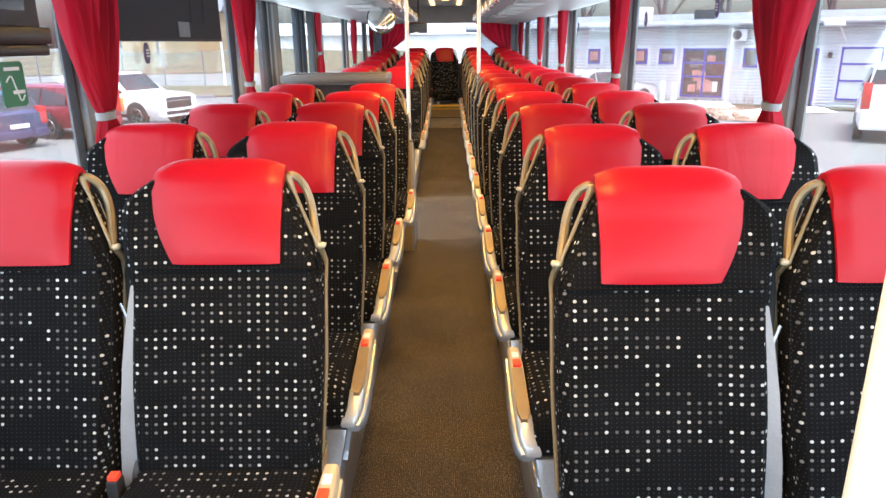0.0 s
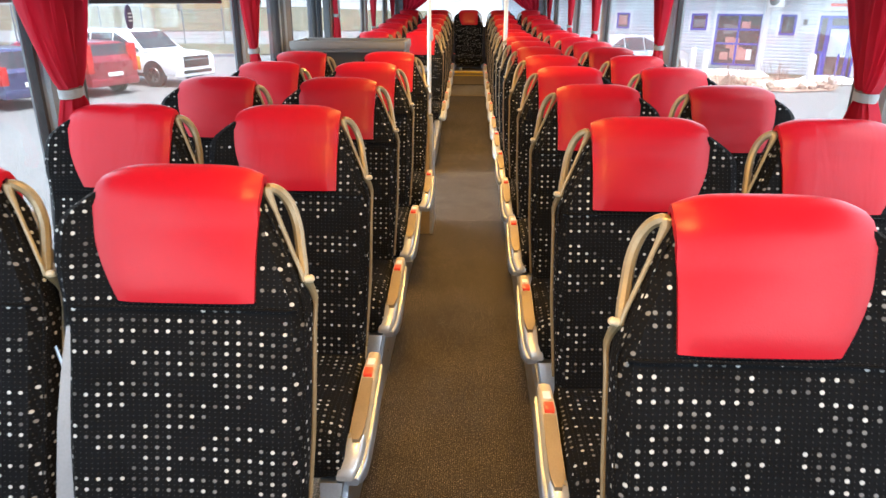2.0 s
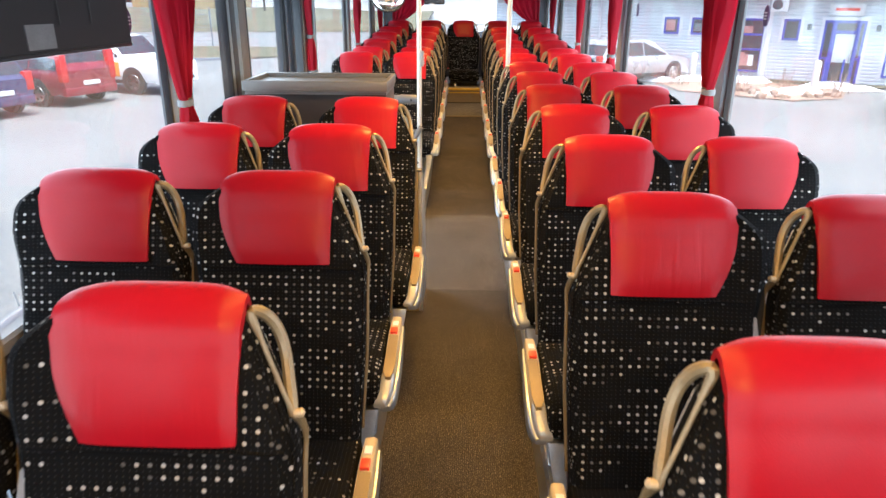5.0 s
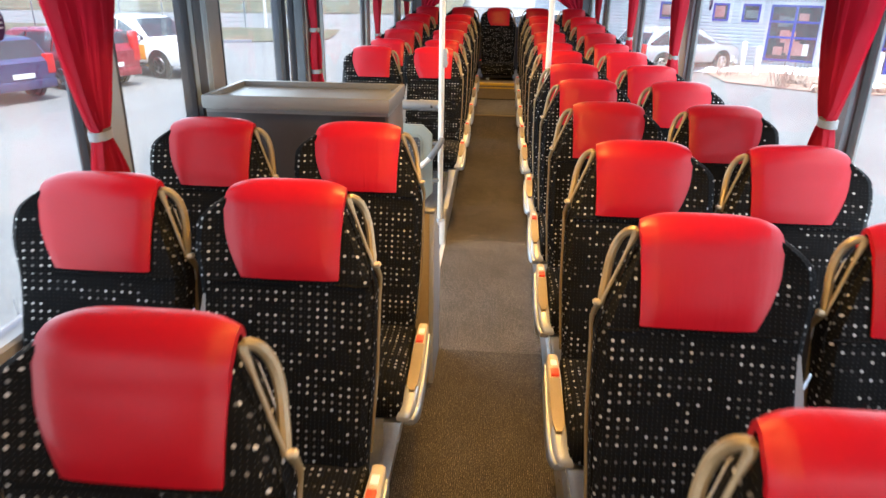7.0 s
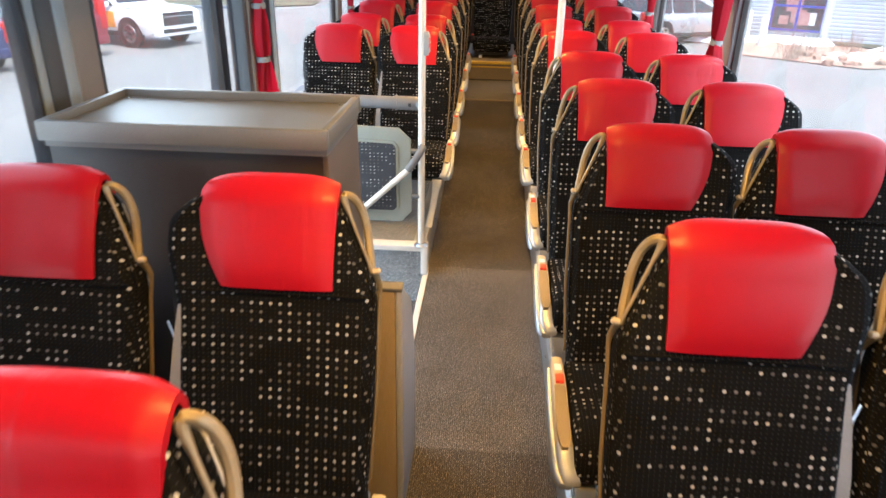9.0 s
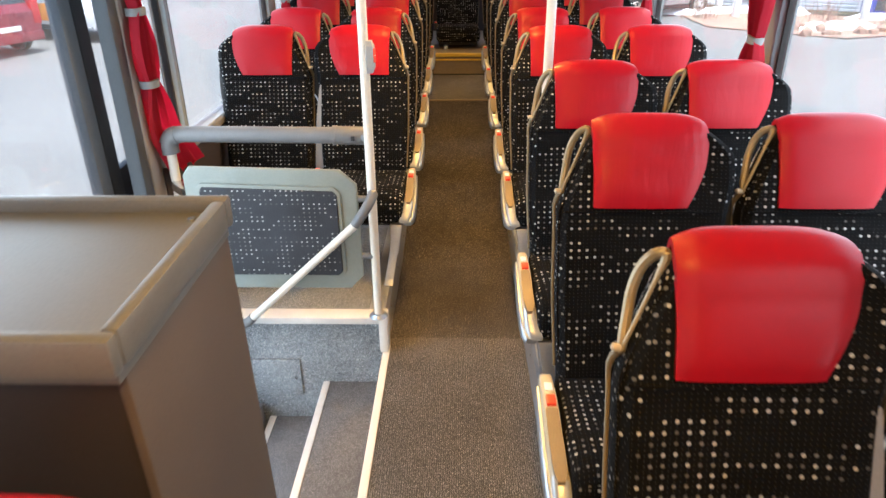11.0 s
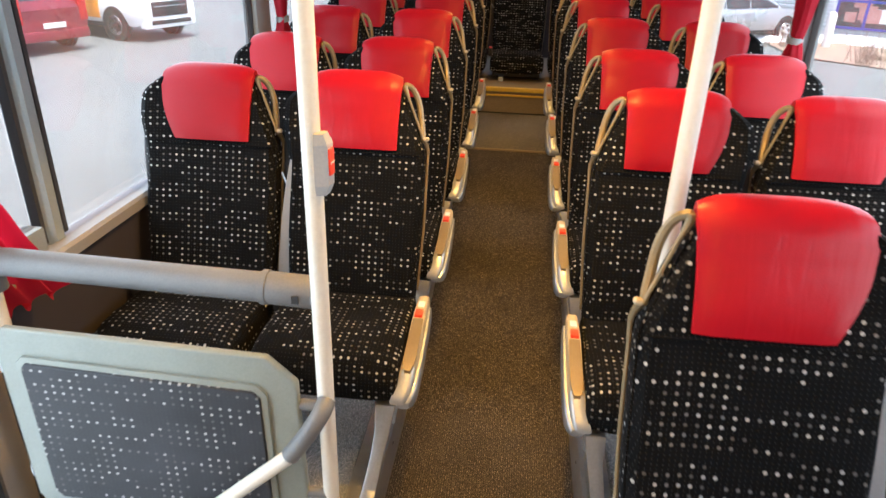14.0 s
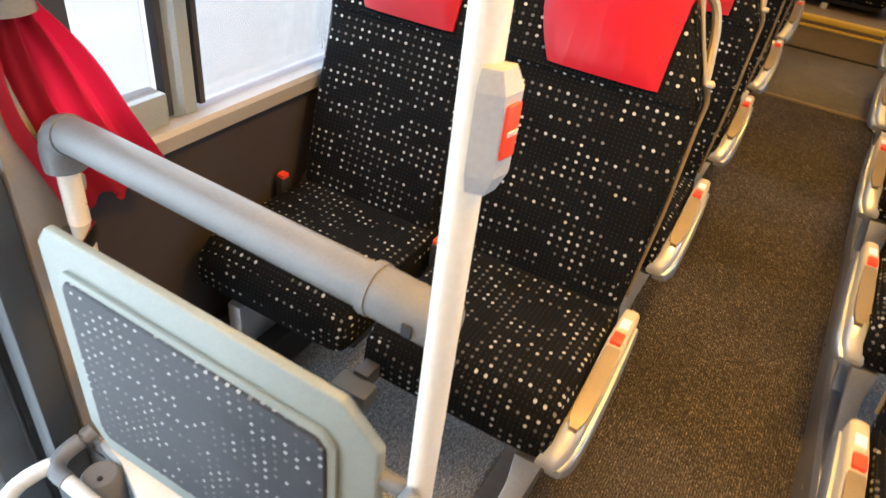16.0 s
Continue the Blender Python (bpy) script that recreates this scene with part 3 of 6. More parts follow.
def door_leaf(y0, y1, i, panel, stile):
    ob = structure("door_%d" % i, box(-1.362, -1.357, y0 + 0.04, y1 - 0.04, -0.62, TOP - 0.02), GLASS, "glazed leaf of the closed middle coach door", "door", False)
    ob.visible_shadow = False
    for a, b in ((y0 + 0.002, y0 + 0.078), (y1 - 0.078, y1 - 0.002)):
        part("stile", box(-1.375, -1.33, a, b, -0.72, TOP - 0.012, 0.008), stile, ob, "grey door stile")
    for z0, z1 in ((-0.72, -0.58),) + (((0.73, 0.80), (-0.58, 0.73)) if panel else ()):
        part("rail", box(-1.37, -1.335, y0 + 0.05, y1 - 0.05, z0, z1, 0.006), SEALDARK, ob, "dark grey door rail")


door_leaf(5.735, 7.003, 1, False, PILLAR)
door_leaf(7.007, 7.32, 2, True, SEALDARK)
part("reflector", tube([(-1.338, 7.20, -0.02), (-1.330, 7.20, -0.02)], 0.035, 16), ORANGELENS, bpy.data.objects["door_2"], "round orange reflector")

# ceiling, racks, front and rear ends
structure("ceiling", box(-1.25, 1.25, FRONT, REAR + 0.1, 2.06, 2.12), CEIL, "pale grey coach ceiling lining", "ceiling", False)
for s, name in ((1, "right"), (-1, "left")):
    prof = [(s * 0.50, 1.80), (s * 0.47, 1.83), (s * 0.46, 1.90), (s * 0.49, 1.93), (s * 0.55, 1.86), (s * 1.10, 1.80), (s * 1.19, 1.80), (s * 1.19, 1.74), (s * 1.12, 1.735)]
    rack = structure("luggage_rack_%s" % name, prism(prof, "y", 0.9, 12.2), RACK, "grey overhead luggage rack along the coach side", "luggage rack", False)
    part("rail", tube([(s * 0.455, 0.95, 1.815), (s * 0.455, 12.1, 1.815)], 0.013, 10), STEEL, rack, "chrome rail")
    for i in range(15):
        y = 1.2 + i * 0.75
        part("service_panel", box(min(s * 0.60, s * 0.86), max(s * 0.60, s * 0.86), y, y + 0.34, 1.765, 1.792, 0.008), CEIL, rack, "pale reading lamp panel")
        part("bracket", box(min(s * 0.44, s * 0.50), max(s * 0.44, s * 0.50), y + 0.5, y + 0.53, 1.80, 1.90, 0.006), STEEL, rack)
    lamp = structure("strip_light_%s" % name, box(min(s * 0.17, s * 0.24), max(s * 0.17, s * 0.24), 0.9, 12.0, 2.035, 2.055, 0.006), WARM, "warm strip light along the ceiling over the aisle", "lamp")
    lit = new("strip_light_glow", bpy.data.lights.new("strip_light_glow", "AREA"))
    lit.data.shape, lit.data.size, lit.data.size_y = "RECTANGLE", 0.07, 8.9
    lit.data.spread = radians(145)
    lit.data.energy, lit.data.color = 7.2, (1.0, 0.50, 0.09)
    lit.matrix_basis = pose(s * 0.205, 5.4, 2.03)
for i in range(4):
    y = 1.3 + i * 3.1
    structure("ceiling_spot_%d" % (i + 1), tube([(0, y, 2.03), (0, y, 2.055)], 0.05, 20), WARM, "round warm ceiling lamp", "lamp")
    spot = new("ceiling_spot_glow", bpy.data.lights.new("ceiling_spot_glow", "AREA"))
    spot.data.shape, spot.data.size = "DISK", 0.10
    spot.data.energy, spot.data.color = (4.5, 4.5, 5.5, 2.5)[i], (1.0, 0.50, 0.09)
    spot.matrix_basis = pose(0, y, 2.025)

structure("rear_wall_low", box(-1.25, 1.25, REAR, REAR + 0.06, -0.05, 1.12), WALLTRIM, "dark lined rear wall below the window", "wall", False)
structure("rear_wall_top", box(-1.25, 1.25, REAR, REAR + 0.06, 1.78, 2.08), CEIL, "pale lining over the rear window", "wall", False)
for s in (-1, 1):
    xa, xb = sorted((s * 1.02, s * 1.25))
    structure("rear_wall_%s" % ("right" if s > 0 else "left"), box(xa, xb, REAR, REAR + 0.06, 1.12, 1.78), PILLAR, "grey corner of the rear wall", "wall", False)
rw = structure("rear_window", box(-1.02, 1.02, REAR + 0.02, REAR + 0.026, 1.12, 1.78), GLASS, "wide rear window pane of the coach", "window", False)
rw.visible_shadow = False
structure("front_wall", box(-1.25, 1.25, FRONT - 0.05, FRONT, -0.05, 0.9), WALLTRIM, "dark lining at the front of the coach", "wall", False)
wsn = structure("windscreen", box(-1.25, 1.25, FRONT - 0.03, FRONT - 0.025, 0.9, 2.06), GLASS, "coach windscreen", "window", False)
wsn.visible_shadow = False


# ---- seats ----
def side_width(z, aisle):
    """Half width of the backrest on its aisle side, where the shoulder slopes, or on the other side."""
    w = 0.204 + 0.013 * min(1.0, max(0.0, (z - 0.36) / 0.25))
    if aisle:
        return w - 0.008 - 0.082 * max(0.0, (z - 0.83) / 0.19)
    return w + 0.005 + 0.015 * min(1.0, max(0.0, (z - 0.78) / 0.12)) - 0.074 * max(0.0, (z - 0.962) / 0.083) ** 2


def spine(z):
    """Half depth and middle of the backrest at a height over the platform."""
    y = 0.150 + 0.132 * ((z - 0.38) / 0.46) ** 1.1 if z > 0.38 else 0.150
    y = y if z < 0.84 else 0.282 + (min(z, 0.984) - 0.84) * 0.36
    d = 0.058 - 0.010 * max(0.0, (z - 0.4) / 0.5)
    if z > 0.984:
        d *= math.sqrt(max(0.01, 1 - ((z - 0.984) / 0.062) ** 2))
    return d, y


def backrest(side, shell=False):
    rings = []
    zs = [0.33, 0.36, 0.42, 0.50, 0.58, 0.66, 0.74, 0.80, 0.85, 0.88, 0.91, 0.94, 0.97, 0.984, 1.0, 1.014, 1.026, 1.035, 1.041, 1.045]
    n = 28
    for z in zs if not shell else [0.30, 0.4, 0.55, 0.7, 0.82, 0.9, 0.97]:
        d, y = spine(z)
        if shell:
            d, y = d * 0.55, y + d * 0.75
        ring = []
        for k in range(n):
            a = 2 * math.pi * k / n
            c, s = math.cos(a), math.sin(a)
            w = side_width(z, c > 0) - (0.012 if shell else 0.0)
            px = w * math.copysign(abs(c) ** 0.42, c)
            py = d * math.copysign(abs(s) ** 0.55, s)
            if s < 0 and not shell:
                q = abs(px / w)
                py -= 0.016 * max(0.0, q - 0.55) / 0.45 * (1 if q < 0.93 else 0.4)
                if c < 0:
                    py -= 0.020 * max(0.0, q - 0.66) / 0.34 * min(1.0, max(0.0, (z - 0.82) / 0.08))
                py += 0.006 * math.exp(-((z - 0.62) / 0.12) ** 2) * (1 - q)
            drop = 0.020 * abs(px / w) ** 3.6 * min(1.0, max(0.0, (z - 0.93) / 0.09))
            ring.append((side * px, y + py, z - drop))
        rings.append(ring)
    return loft(rings)


def front_at(x, z):
    d, y = spine(z)
    q = min(0.98, abs(x / side_width(z, x > 0)))
    return y - d * (1 - q ** 4.76) ** 0.275 - 0.016 * max(0.0, q - 0.55) / 0.45


def headrest(s):
    """A leather pad over the upper backrest, straight on the aisle side (s) and slanting on the other, rolled over the top."""
    bm = bmesh.new()
    nu = 18
    # the face runs up to 0.984, then rolls back over the top
    rows = [(0.136 * i / 7 / 0.215, 0.848 + 0.136 * i / 7, 0.0, 1.0) for i in range(8)]
    for i in range(1, 10):
        th = math.radians(8 + 152 * i / 9)
        rows.append((0.62 + 0.38 * min(1.0, i / 4.5), 0.984 + 0.081 * math.sin(th), 0.046 * (1 - math.cos(th)), math.cos(th)))
    grid = []
    for i, (k, z, back, lean) in enumerate(rows):
        a = 0.122 + 0.002 * k + 0.008 * k ** 3 - 0.016 * max(0.0, (i - 10) / 6)
        b = 0.115 + 0.048 * (1 - (1 - min(1.0, k * 1.45)) ** 2.0) - 0.007 * max(0.0, (k - 0.7) / 0.3) ** 2 - 0.016 * max(0.0, (i - 10) / 6)
        row = []
        for j in range(nu + 1):
            u = min(1.0, max(0.0, (j - 1) / (nu - 2)))
            x = -b + (a + b) * u
            edge = min(1.0, min(u, 1 - u) * 8)
            tuck = 0.014 * lean if j in (0, nu) else 0.0
            puff = 0.0075 + 0.009 * edge ** 0.5 * min(1.0, 0.3 + i * 0.5) + 0.009 * math.sin(math.pi * u) ** 0.7 * math.sin(math.pi * min(1.0, 0.1 + k * 0.8))
            droop = 0.017 * abs(2 * u - 1) ** 4.0 * min(1.0, max(0.0, (z - 0.93) / 0.09))
            zz = min(z, 0.984)
            row.append((s * x, front_at(x * 0.96, zz) - puff * lean + back + tuck, z - droop - (0.012 if j in (0, nu) and z > 1.02 else 0.0)))
        grid.append(row)
    grid.append([(x, y + 0.004, z - 0.10) for x, y, z in grid[-1]])
    vs = [[bm.verts.new(p) for p in r] for r in grid]
    for a, b in zip(vs, vs[1:]):
        for j in range(nu):
            bm.faces.new((a[j], a[j + 1], b[j + 1], b[j]))
    return bm


def stitching(s):
    """The raised seam along the foot of the headrest."""
    return tube([(s * x, front_at(x, 0.836) - 0.003, 0.836) for x in [-0.195 + 0.39 * i / 16 for i in range(17)]], 0.0035, 6)


def cushion():
    """A seat cushion, dished towards the back, rounded at the front."""
    rings = []
    n = 24
    for y, zt, zb, w in ((0.16, 0.395, 0.30, 0.19), (0.13, 0.402, 0.285, 0.205), (0.05, 0.398, 0.275, 0.211), (-0.04, 0.400, 0.27, 0.213), (-0.12, 0.408, 0.268, 0.214), (-0.18, 0.412, 0.266, 0.214), (-0.225, 0.402, 0.266, 0.213), (-0.255, 0.378, 0.270, 0.210), (-0.270, 0.335, 0.284, 0.202)):
        ring = []
        for k in range(n):
            a = 2 * math.pi * k / n
            c, sn = math.cos(a), math.sin(a)
            px = w * math.copysign(abs(c) ** 0.38, c)
            pz = (zt + zb) / 2 + (zt - zb) / 2 * math.copysign(abs(sn) ** 0.45, sn)
            if sn > 0.3:
                pz += 0.010 * (abs(px) / w) ** 2 * (1 if y > -0.16 else 0.3)
            ring.append((px, y, pz))
        rings.append(ring)
    return loft(rings)


def grab_handle(s):
    """A drop-shaped loop: a stout outer bow and a thin inner strand along the seat's shoulder."""
    pts = [(0.134, 0.322, 1.024), (0.151, 0.332, 1.019), (0.167, 0.338, 0.994), (0.179, 0.332, 0.958), (0.187, 0.314, 0.918), (0.197, 0.284, 0.872), (0.190, 0.284, 0.893), (0.172, 0.296, 0.933), (0.150, 0.310, 0.985)]
    line = smooth_line(pts, 4, True)
    n = len(line)
    radii = []
    for i in range(n):
        k = i / n * 9
        radii.append(0.0096 if k < 4.6 else (0.0096 - 0.0056 * min(1.0, (k - 4.6)) if k < 8 else 0.0040 + 0.0056 * (k - 8)))
    return tube([Vector((s * p.x, p.y, p.z)) for p in line], radii, 8, True)


def side_loft(s, rows, n=16, sq=0.5):
    rings = []
    for y, zt, zb, x0, x1 in rows:
        ring = []
        for k in range(n):
            a = 2 * math.pi * k / n
            c, sn = math.cos(a), math.sin(a)
            ring.append((s * ((x0 + x1) / 2 + (x1 - x0) / 2 * math.copysign(abs(c) ** sq, c)), y, (zt + zb) / 2 + (zt - zb) / 2 * math.copysign(abs(sn) ** sq, sn)))
        rings.append(ring)
    return loft(rings)


def side_trim(s):
    """The cream top of the side piece between cushion and aisle."""
    return side_loft(s, ((0.118, 0.396, 0.360, 0.216, 0.242), (0.110, 0.408, 0.350, 0.213, 0.249), (0.02, 0.409, 0.348, 0.211, 0.252), (-0.03, 0.404, 0.340, 0.211, 0.253), (-0.12, 0.388, 0.322, 0.212, 0.254), (-0.20, 0.372, 0.308, 0.211, 0.252), (-0.222, 0.366, 0.304, 0.210, 0.249)))


def side_nose(s):
    """The bright curved end that sweeps from the side piece to the corner of the cushion."""
    return side_loft(s, ((-0.212, 0.370, 0.305, 0.209, 0.2525), (-0.232, 0.356, 0.300, 0.206, 0.251), (-0.252, 0.334, 0.292, 0.202, 0.247), (-0.268, 0.314, 0.285, 0.196, 0.239), (-0.278, 0.298, 0.282, 0.192, 0.230)))


def side_shell(s):
    """The silver moulding that falls away to the aisle."""
    return side_loft(s, ((0.105, 0.372, 0.322, 0.240, 0.257), (0.02, 0.370, 0.316, 0.240, 0.262), (-0.06, 0.358, 0.304, 0.240, 0.264), (-0.13, 0.344, 0.290, 0.240, 0.265), (-0.20, 0.328, 0.276, 0.238, 0.264), (-0.24, 0.314, 0.268, 0.232, 0.261), (-0.262, 0.300, 0.266, 0.222, 0.254), (-0.274, 0.288, 0.268, 0.212, 0.244)))


def insert_panel(s):
    rings = []
    for y, zt, w in ((-0.026, 0.4075, 0.012), (-0.032, 0.4075, 0.0150), (-0.12, 0.3935, 0.0172), (-0.19, 0.3805, 0.0172), (-0.215, 0.3745, 0.0140), (-0.232, 0.3660, 0.0080)):
        c = 0.233
        rings.append([(s * (c - w), y, zt - 0.012), (s * (c + w), y, zt - 0.012), (s * (c + w), y, zt), (s * (c - w), y, zt)])
    return loft(rings)


def centre_panel(s):
    """The pale panel that fills the gap between two neighbouring backrests, narrow at its top."""
    rings = []
    for z, x1, y in ((0.34, 0.254, 0.128), (0.48, 0.246, 0.146), (0.62, 0.236, 0.178), (0.72, 0.224, 0.204), (0.79, 0.212, 0.222)):
        rings.append([(-s * 0.204, y, z), (-s * x1, y, z), (-s * x1, y + 0.02, z), (-s * 0.204, y + 0.02, z)])
    return loft(rings)


def seat_leg(s, y, lean):
    """A cast leg: a broad flat foot on the platform edge, narrowing upwards, with a raised web."""
    rings = []
    for z, x0, x1, w in ((0.008, 0.118, 0.162, 0.034), (0.03, 0.124, 0.164, 0.022), (0.12, 0.142, 0.178, 0.019), (0.20, 0.152, 0.194, 0.021), (0.27, 0.150, 0.206, 0.026)):
        yy = y + lean * z
        rings.append([(s * x0, yy - w, z), (s * x1, yy - w, z), (s * x1, yy + w, z), (s * x0, yy + w, z)])
    bm = loft(rings)
    bmesh.ops.bevel(bm, geom=list(bm.edges), offset=0.004, segments=2, profile=0.6, affect="EDGES")
    return bm


def seat(s, aisle, name="coach_seat"):
    """A coach seat that faces the front of the coach; s is the side on which its aisle lies."""
    ob = empty(name)
    part("cushion", cushion(), FABRIC, ob, "black cloth cushion with pale dots", True, True)
    part("backrest", backrest(s), FABRIC, ob, "black dotted cloth backrest", True, True)
    part("headrest", headrest(s), LEATHER, ob, "red leather headrest cover")
    part("seam", stitching(s), FABRIC, ob, "", True, True)
    part("back_shell", backrest(s, True), SHELL, ob, "grey plastic back shell")
    part("grab_handle", grab_handle(s), HANDLE, ob, "beige loop grab handle at the shoulder")
    guide = [(-s * 0.214, 0.330, 0.965), (-s * 0.229, 0.334, 0.954), (-s * 0.239, 0.328, 0.927), (-s * 0.240, 0.316, 0.89)]
    edge = [(s * side_width(z, True) * 1.006, spine(z)[1] + 0.022, z) for z in (0.40, 0.50, 0.60, 0.70, 0.78, 0.83)] + [(s * 0.197, 0.288, 0.872)]
    part("edge_trim", tube(smooth_line(edge, 3), [0.0044] * 15 + [0.006, 0.007, 0.0085, 0.009], 8), EDGETRIM, ob, "brown gold trim down the edge of the backrest")
    part("knob", tube([(s * 0.200, 0.283, 0.872), (s * 0.212, 0.283, 0.874), (s * 0.215, 0.283, 0.875)], [0.007, 0.007, 0.004], 10), TRIM, ob, "pale knob at the foot of the handle")
    pip = [(s * (side_width(z, True) - 0.004), spine(z)[1] - spine(z)[0] * 0.62, z) for z in (0.45, 0.55, 0.65, 0.75, 0.83, 0.87, 0.92, 0.96, 0.995)]
    part("piping", tube(smooth_line(pip, 3), 0.0032, 6), FABRIC, ob, "", True, True)
    part("belt_guide", tube(smooth_line(guide, 4), [0.005] + [0.0095] * 11 + [0.006], 10, False, 0.8), BLACK, ob, "black belt guide behind the shoulder")
    for upper in ob.children:
        if upper.name.split(".")[0] != "cushion":
            upper.location.z = -0.010
    part("seat_frame", box(-0.19, 0.19, -0.20, 0.16, 0.235, 0.275, 0.01), BLACK, ob)
    b = part("buckle", box(-s * 0.225 - 0.013, -s * 0.225 + 0.013, 0.035, 0.070, 0.35, 0.415, 0.006), BLACK, ob, "black belt buckle")
    part("release", box(-s * 0.225 - 0.011, -s * 0.225 + 0.011, 0.040, 0.064, 0.413, 0.426, 0.004), REDBTN, b, "red buckle release")
    strap = [(-s * 0.231, 0.330, 0.93), (-s * 0.237, 0.312, 0.87), (-s * 0.236, 0.275, 0.80), (-s * 0.228, 0.245, 0.70), (-s * 0.221, 0.212, 0.55), (-s * 0.219, 0.18, 0.40)]
    part("belt", tube(smooth_line(strap, 4), 0.013, 8, False, 0.2), WEB, ob, "black seat belt webbing")
    part("tongue", tube([(-s * 0.244, 0.228, 0.745), (-s * 0.231, 0.215, 0.728), (-s * 0.223, 0.207, 0.716)], 0.0042, 8, False, 0.35), SILVER if aisle else GREYTUBE, ob, "dull metal belt tongue")
    part("recliner_cover", tube([(-s * 0.205, 0.15, 0.36), (-s * 0.218, 0.15, 0.36)], 0.045, 16), BLACK, ob)
    if aisle:
        trim = part("side_trim", side_trim(s), TRIM, ob, "cream moulded side trim")
        part("side_shell", side_shell(s), SILVER, ob, "silver side moulding")
        part("insert", insert_panel(s), INSERT, trim, "beige inlay")
        part("button", box(s * 0.231 - 0.012, s * 0.231 + 0.012, -0.018, 0.018, 0.402, 0.4145, 0.003), REDBTN, trim, "red release button")
        part("label_plate", box(s * 0.231 - 0.010, s * 0.231 + 0.010, 0.038, 0.070, 0.404, 0.4115, 0.002), PAPER, trim)
        part("nose", side_nose(s), NOSE, ob, "bright curved side end")
        part("centre_panel", centre_panel(s), PALEPANEL, ob, "pale grey panel between the backrests")
        part("leg", seat_leg(s, -0.33, 0.32), ALU, ob, "cast aluminium seat leg")
        part("leg", seat_leg(s, 0.0, 0.2), ALU, ob, "cast aluminium seat leg")
    else:
        part("leg", box(-s * 0.12 - 0.02, -s * 0.12 + 0.02, -0.25, 0.05, 0.0, 0.24, 0.008), ALU, ob)
    return ob


LABEL_A = "black dotted cloth coach seat beside the aisle with red leather headrest"
LABEL_W = "black dotted cloth coach seat beside the window with red leather headrest"
AISLE_X, WINDOW_X = 0.452, 0.919
WINDOW_X_L, AISLE_X_L = 0.935, 0.468
RIGHT_ROWS = (1.614, 2.35, 3.077, 3.795, 4.52, 5.263, 5.977, 6.71, 7.60, 8.338, 9.075, 9.805, 10.54)
LEFT_ROWS = (1.759, 2.494, 3.236, 3.944, 4.68)
REAR_LEFT_ROWS = (7.643, 8.381, 9.108, 9.84, 10.572)
protos = {}
for s, tag in ((1, "left"), (-1, "right")):
    for aisle in (True, False):
        protos[s, aisle] = seat(s, aisle)
used = set()


def put_seat(s, aisle, m, group):
    if (s, aisle) in used:
        ob = copy_thing(protos[s, aisle], m)
    else:
        used.add((s, aisle))
        ob = protos[s, aisle]
        ob.matrix_basis = m
    return tagged(ob, LABEL_A if aisle else LABEL_W, "coach seat", group)


for rows, s, group in ((RIGHT_ROWS, -1, "seats on the right of the aisle"), (LEFT_ROWS, 1, "front seats on the left of the aisle"), (REAR_LEFT_ROWS, 1, "rear seats on the left of the aisle")):
    for y in rows:
        for aisle in (True, False):
            x = (AISLE_X if aisle else WINDOW_X) if s < 0 else (AISLE_X_L if aisle else WINDOW_X_L)
            if s > 0 and 4 < y < 5:
                x += -0.028 if aisle else 0.020
            put_seat(s, aisle, pose(-s * x, y, POD + rise(y)), group)
for x in (-0.93, -0.47, -0.01, 0.45, 0.91):
    ob = put_seat(1 if x < 0 else -1, False, pose(x, 11.62, 0.335), "rear bench seats")
    tagged(ob, "black dotted cloth rear bench seat with red leather headrest", "coach seat", "rear bench seats")


# ---- things inside the coach ----
def thing(name, label, category, group="", m=None):
    return tagged(empty(name, m), label, category, group)


# barrier at the stairwell
rail = thing("barrier_rail", "thick grey padded tube before the seats by the stairwell", "rail")
BX, BY, BZ = -1.142, 7.135, 0.925
bar = smooth_line([(BX, BY, BZ - 0.075), (BX, BY, BZ - 0.035), (BX + 0.020, BY - 0.001, BZ - 0.006), (BX + 0.065, BY - 0.004, BZ + 0.002)], 5)
part("tube", tube(bar + [Vector((-0.45, 7.108, 0.928))], 0.032, 18), GREYTUBE, rail)
part("elbow", tube(bar[:13], 0.035, 16), GREYTUBE, rail, "grey elbow sleeve")
part("end_sleeve", tube([(-0.48, 7.110, 0.928), (-0.376, 7.1035, 0.928), (-0.368, 7.103, 0.928)], [0.035, 0.035, 0.030], 18), GREYTUBE, rail, "grey end sleeve")
part("end_bracket", tube([(-0.378, 7.100, 0.928), (-0.350, 7.046, 0.928)], 0.017, 12), GREYTUBE, rail)
part("collar", tube([(-0.492, 7.1105, 0.928), (-0.478, 7.1100, 0.928)], 0.0372, 18), GREYTUBE, rail, "grey end collar")
part("tag", box(-0.418, -0.404, 7.0665, 7.0705, 0.918, 0.935), BLACK, rail)
part("post", tube([(BX, BY, BZ - 0.075), (BX, BY, POD)], 0.019, 12), WHITE, rail, "white enamel post")
part("foot", tube([(BX, BY, POD + 0.012), (BX, BY, POD)], 0.034, 14), TRIM, rail)
for z in (0.42, 0.72):
    part("clamp", prism([(BX - 0.01, BY + 0.02), (BX - 0.01, BY - 0.03), (-1.08, 7.03), (-1.05, 7.045), (BX + 0.02, BY + 0.02)], "z", z - 0.018, z + 0.018, 0.005), STEEL, rail)

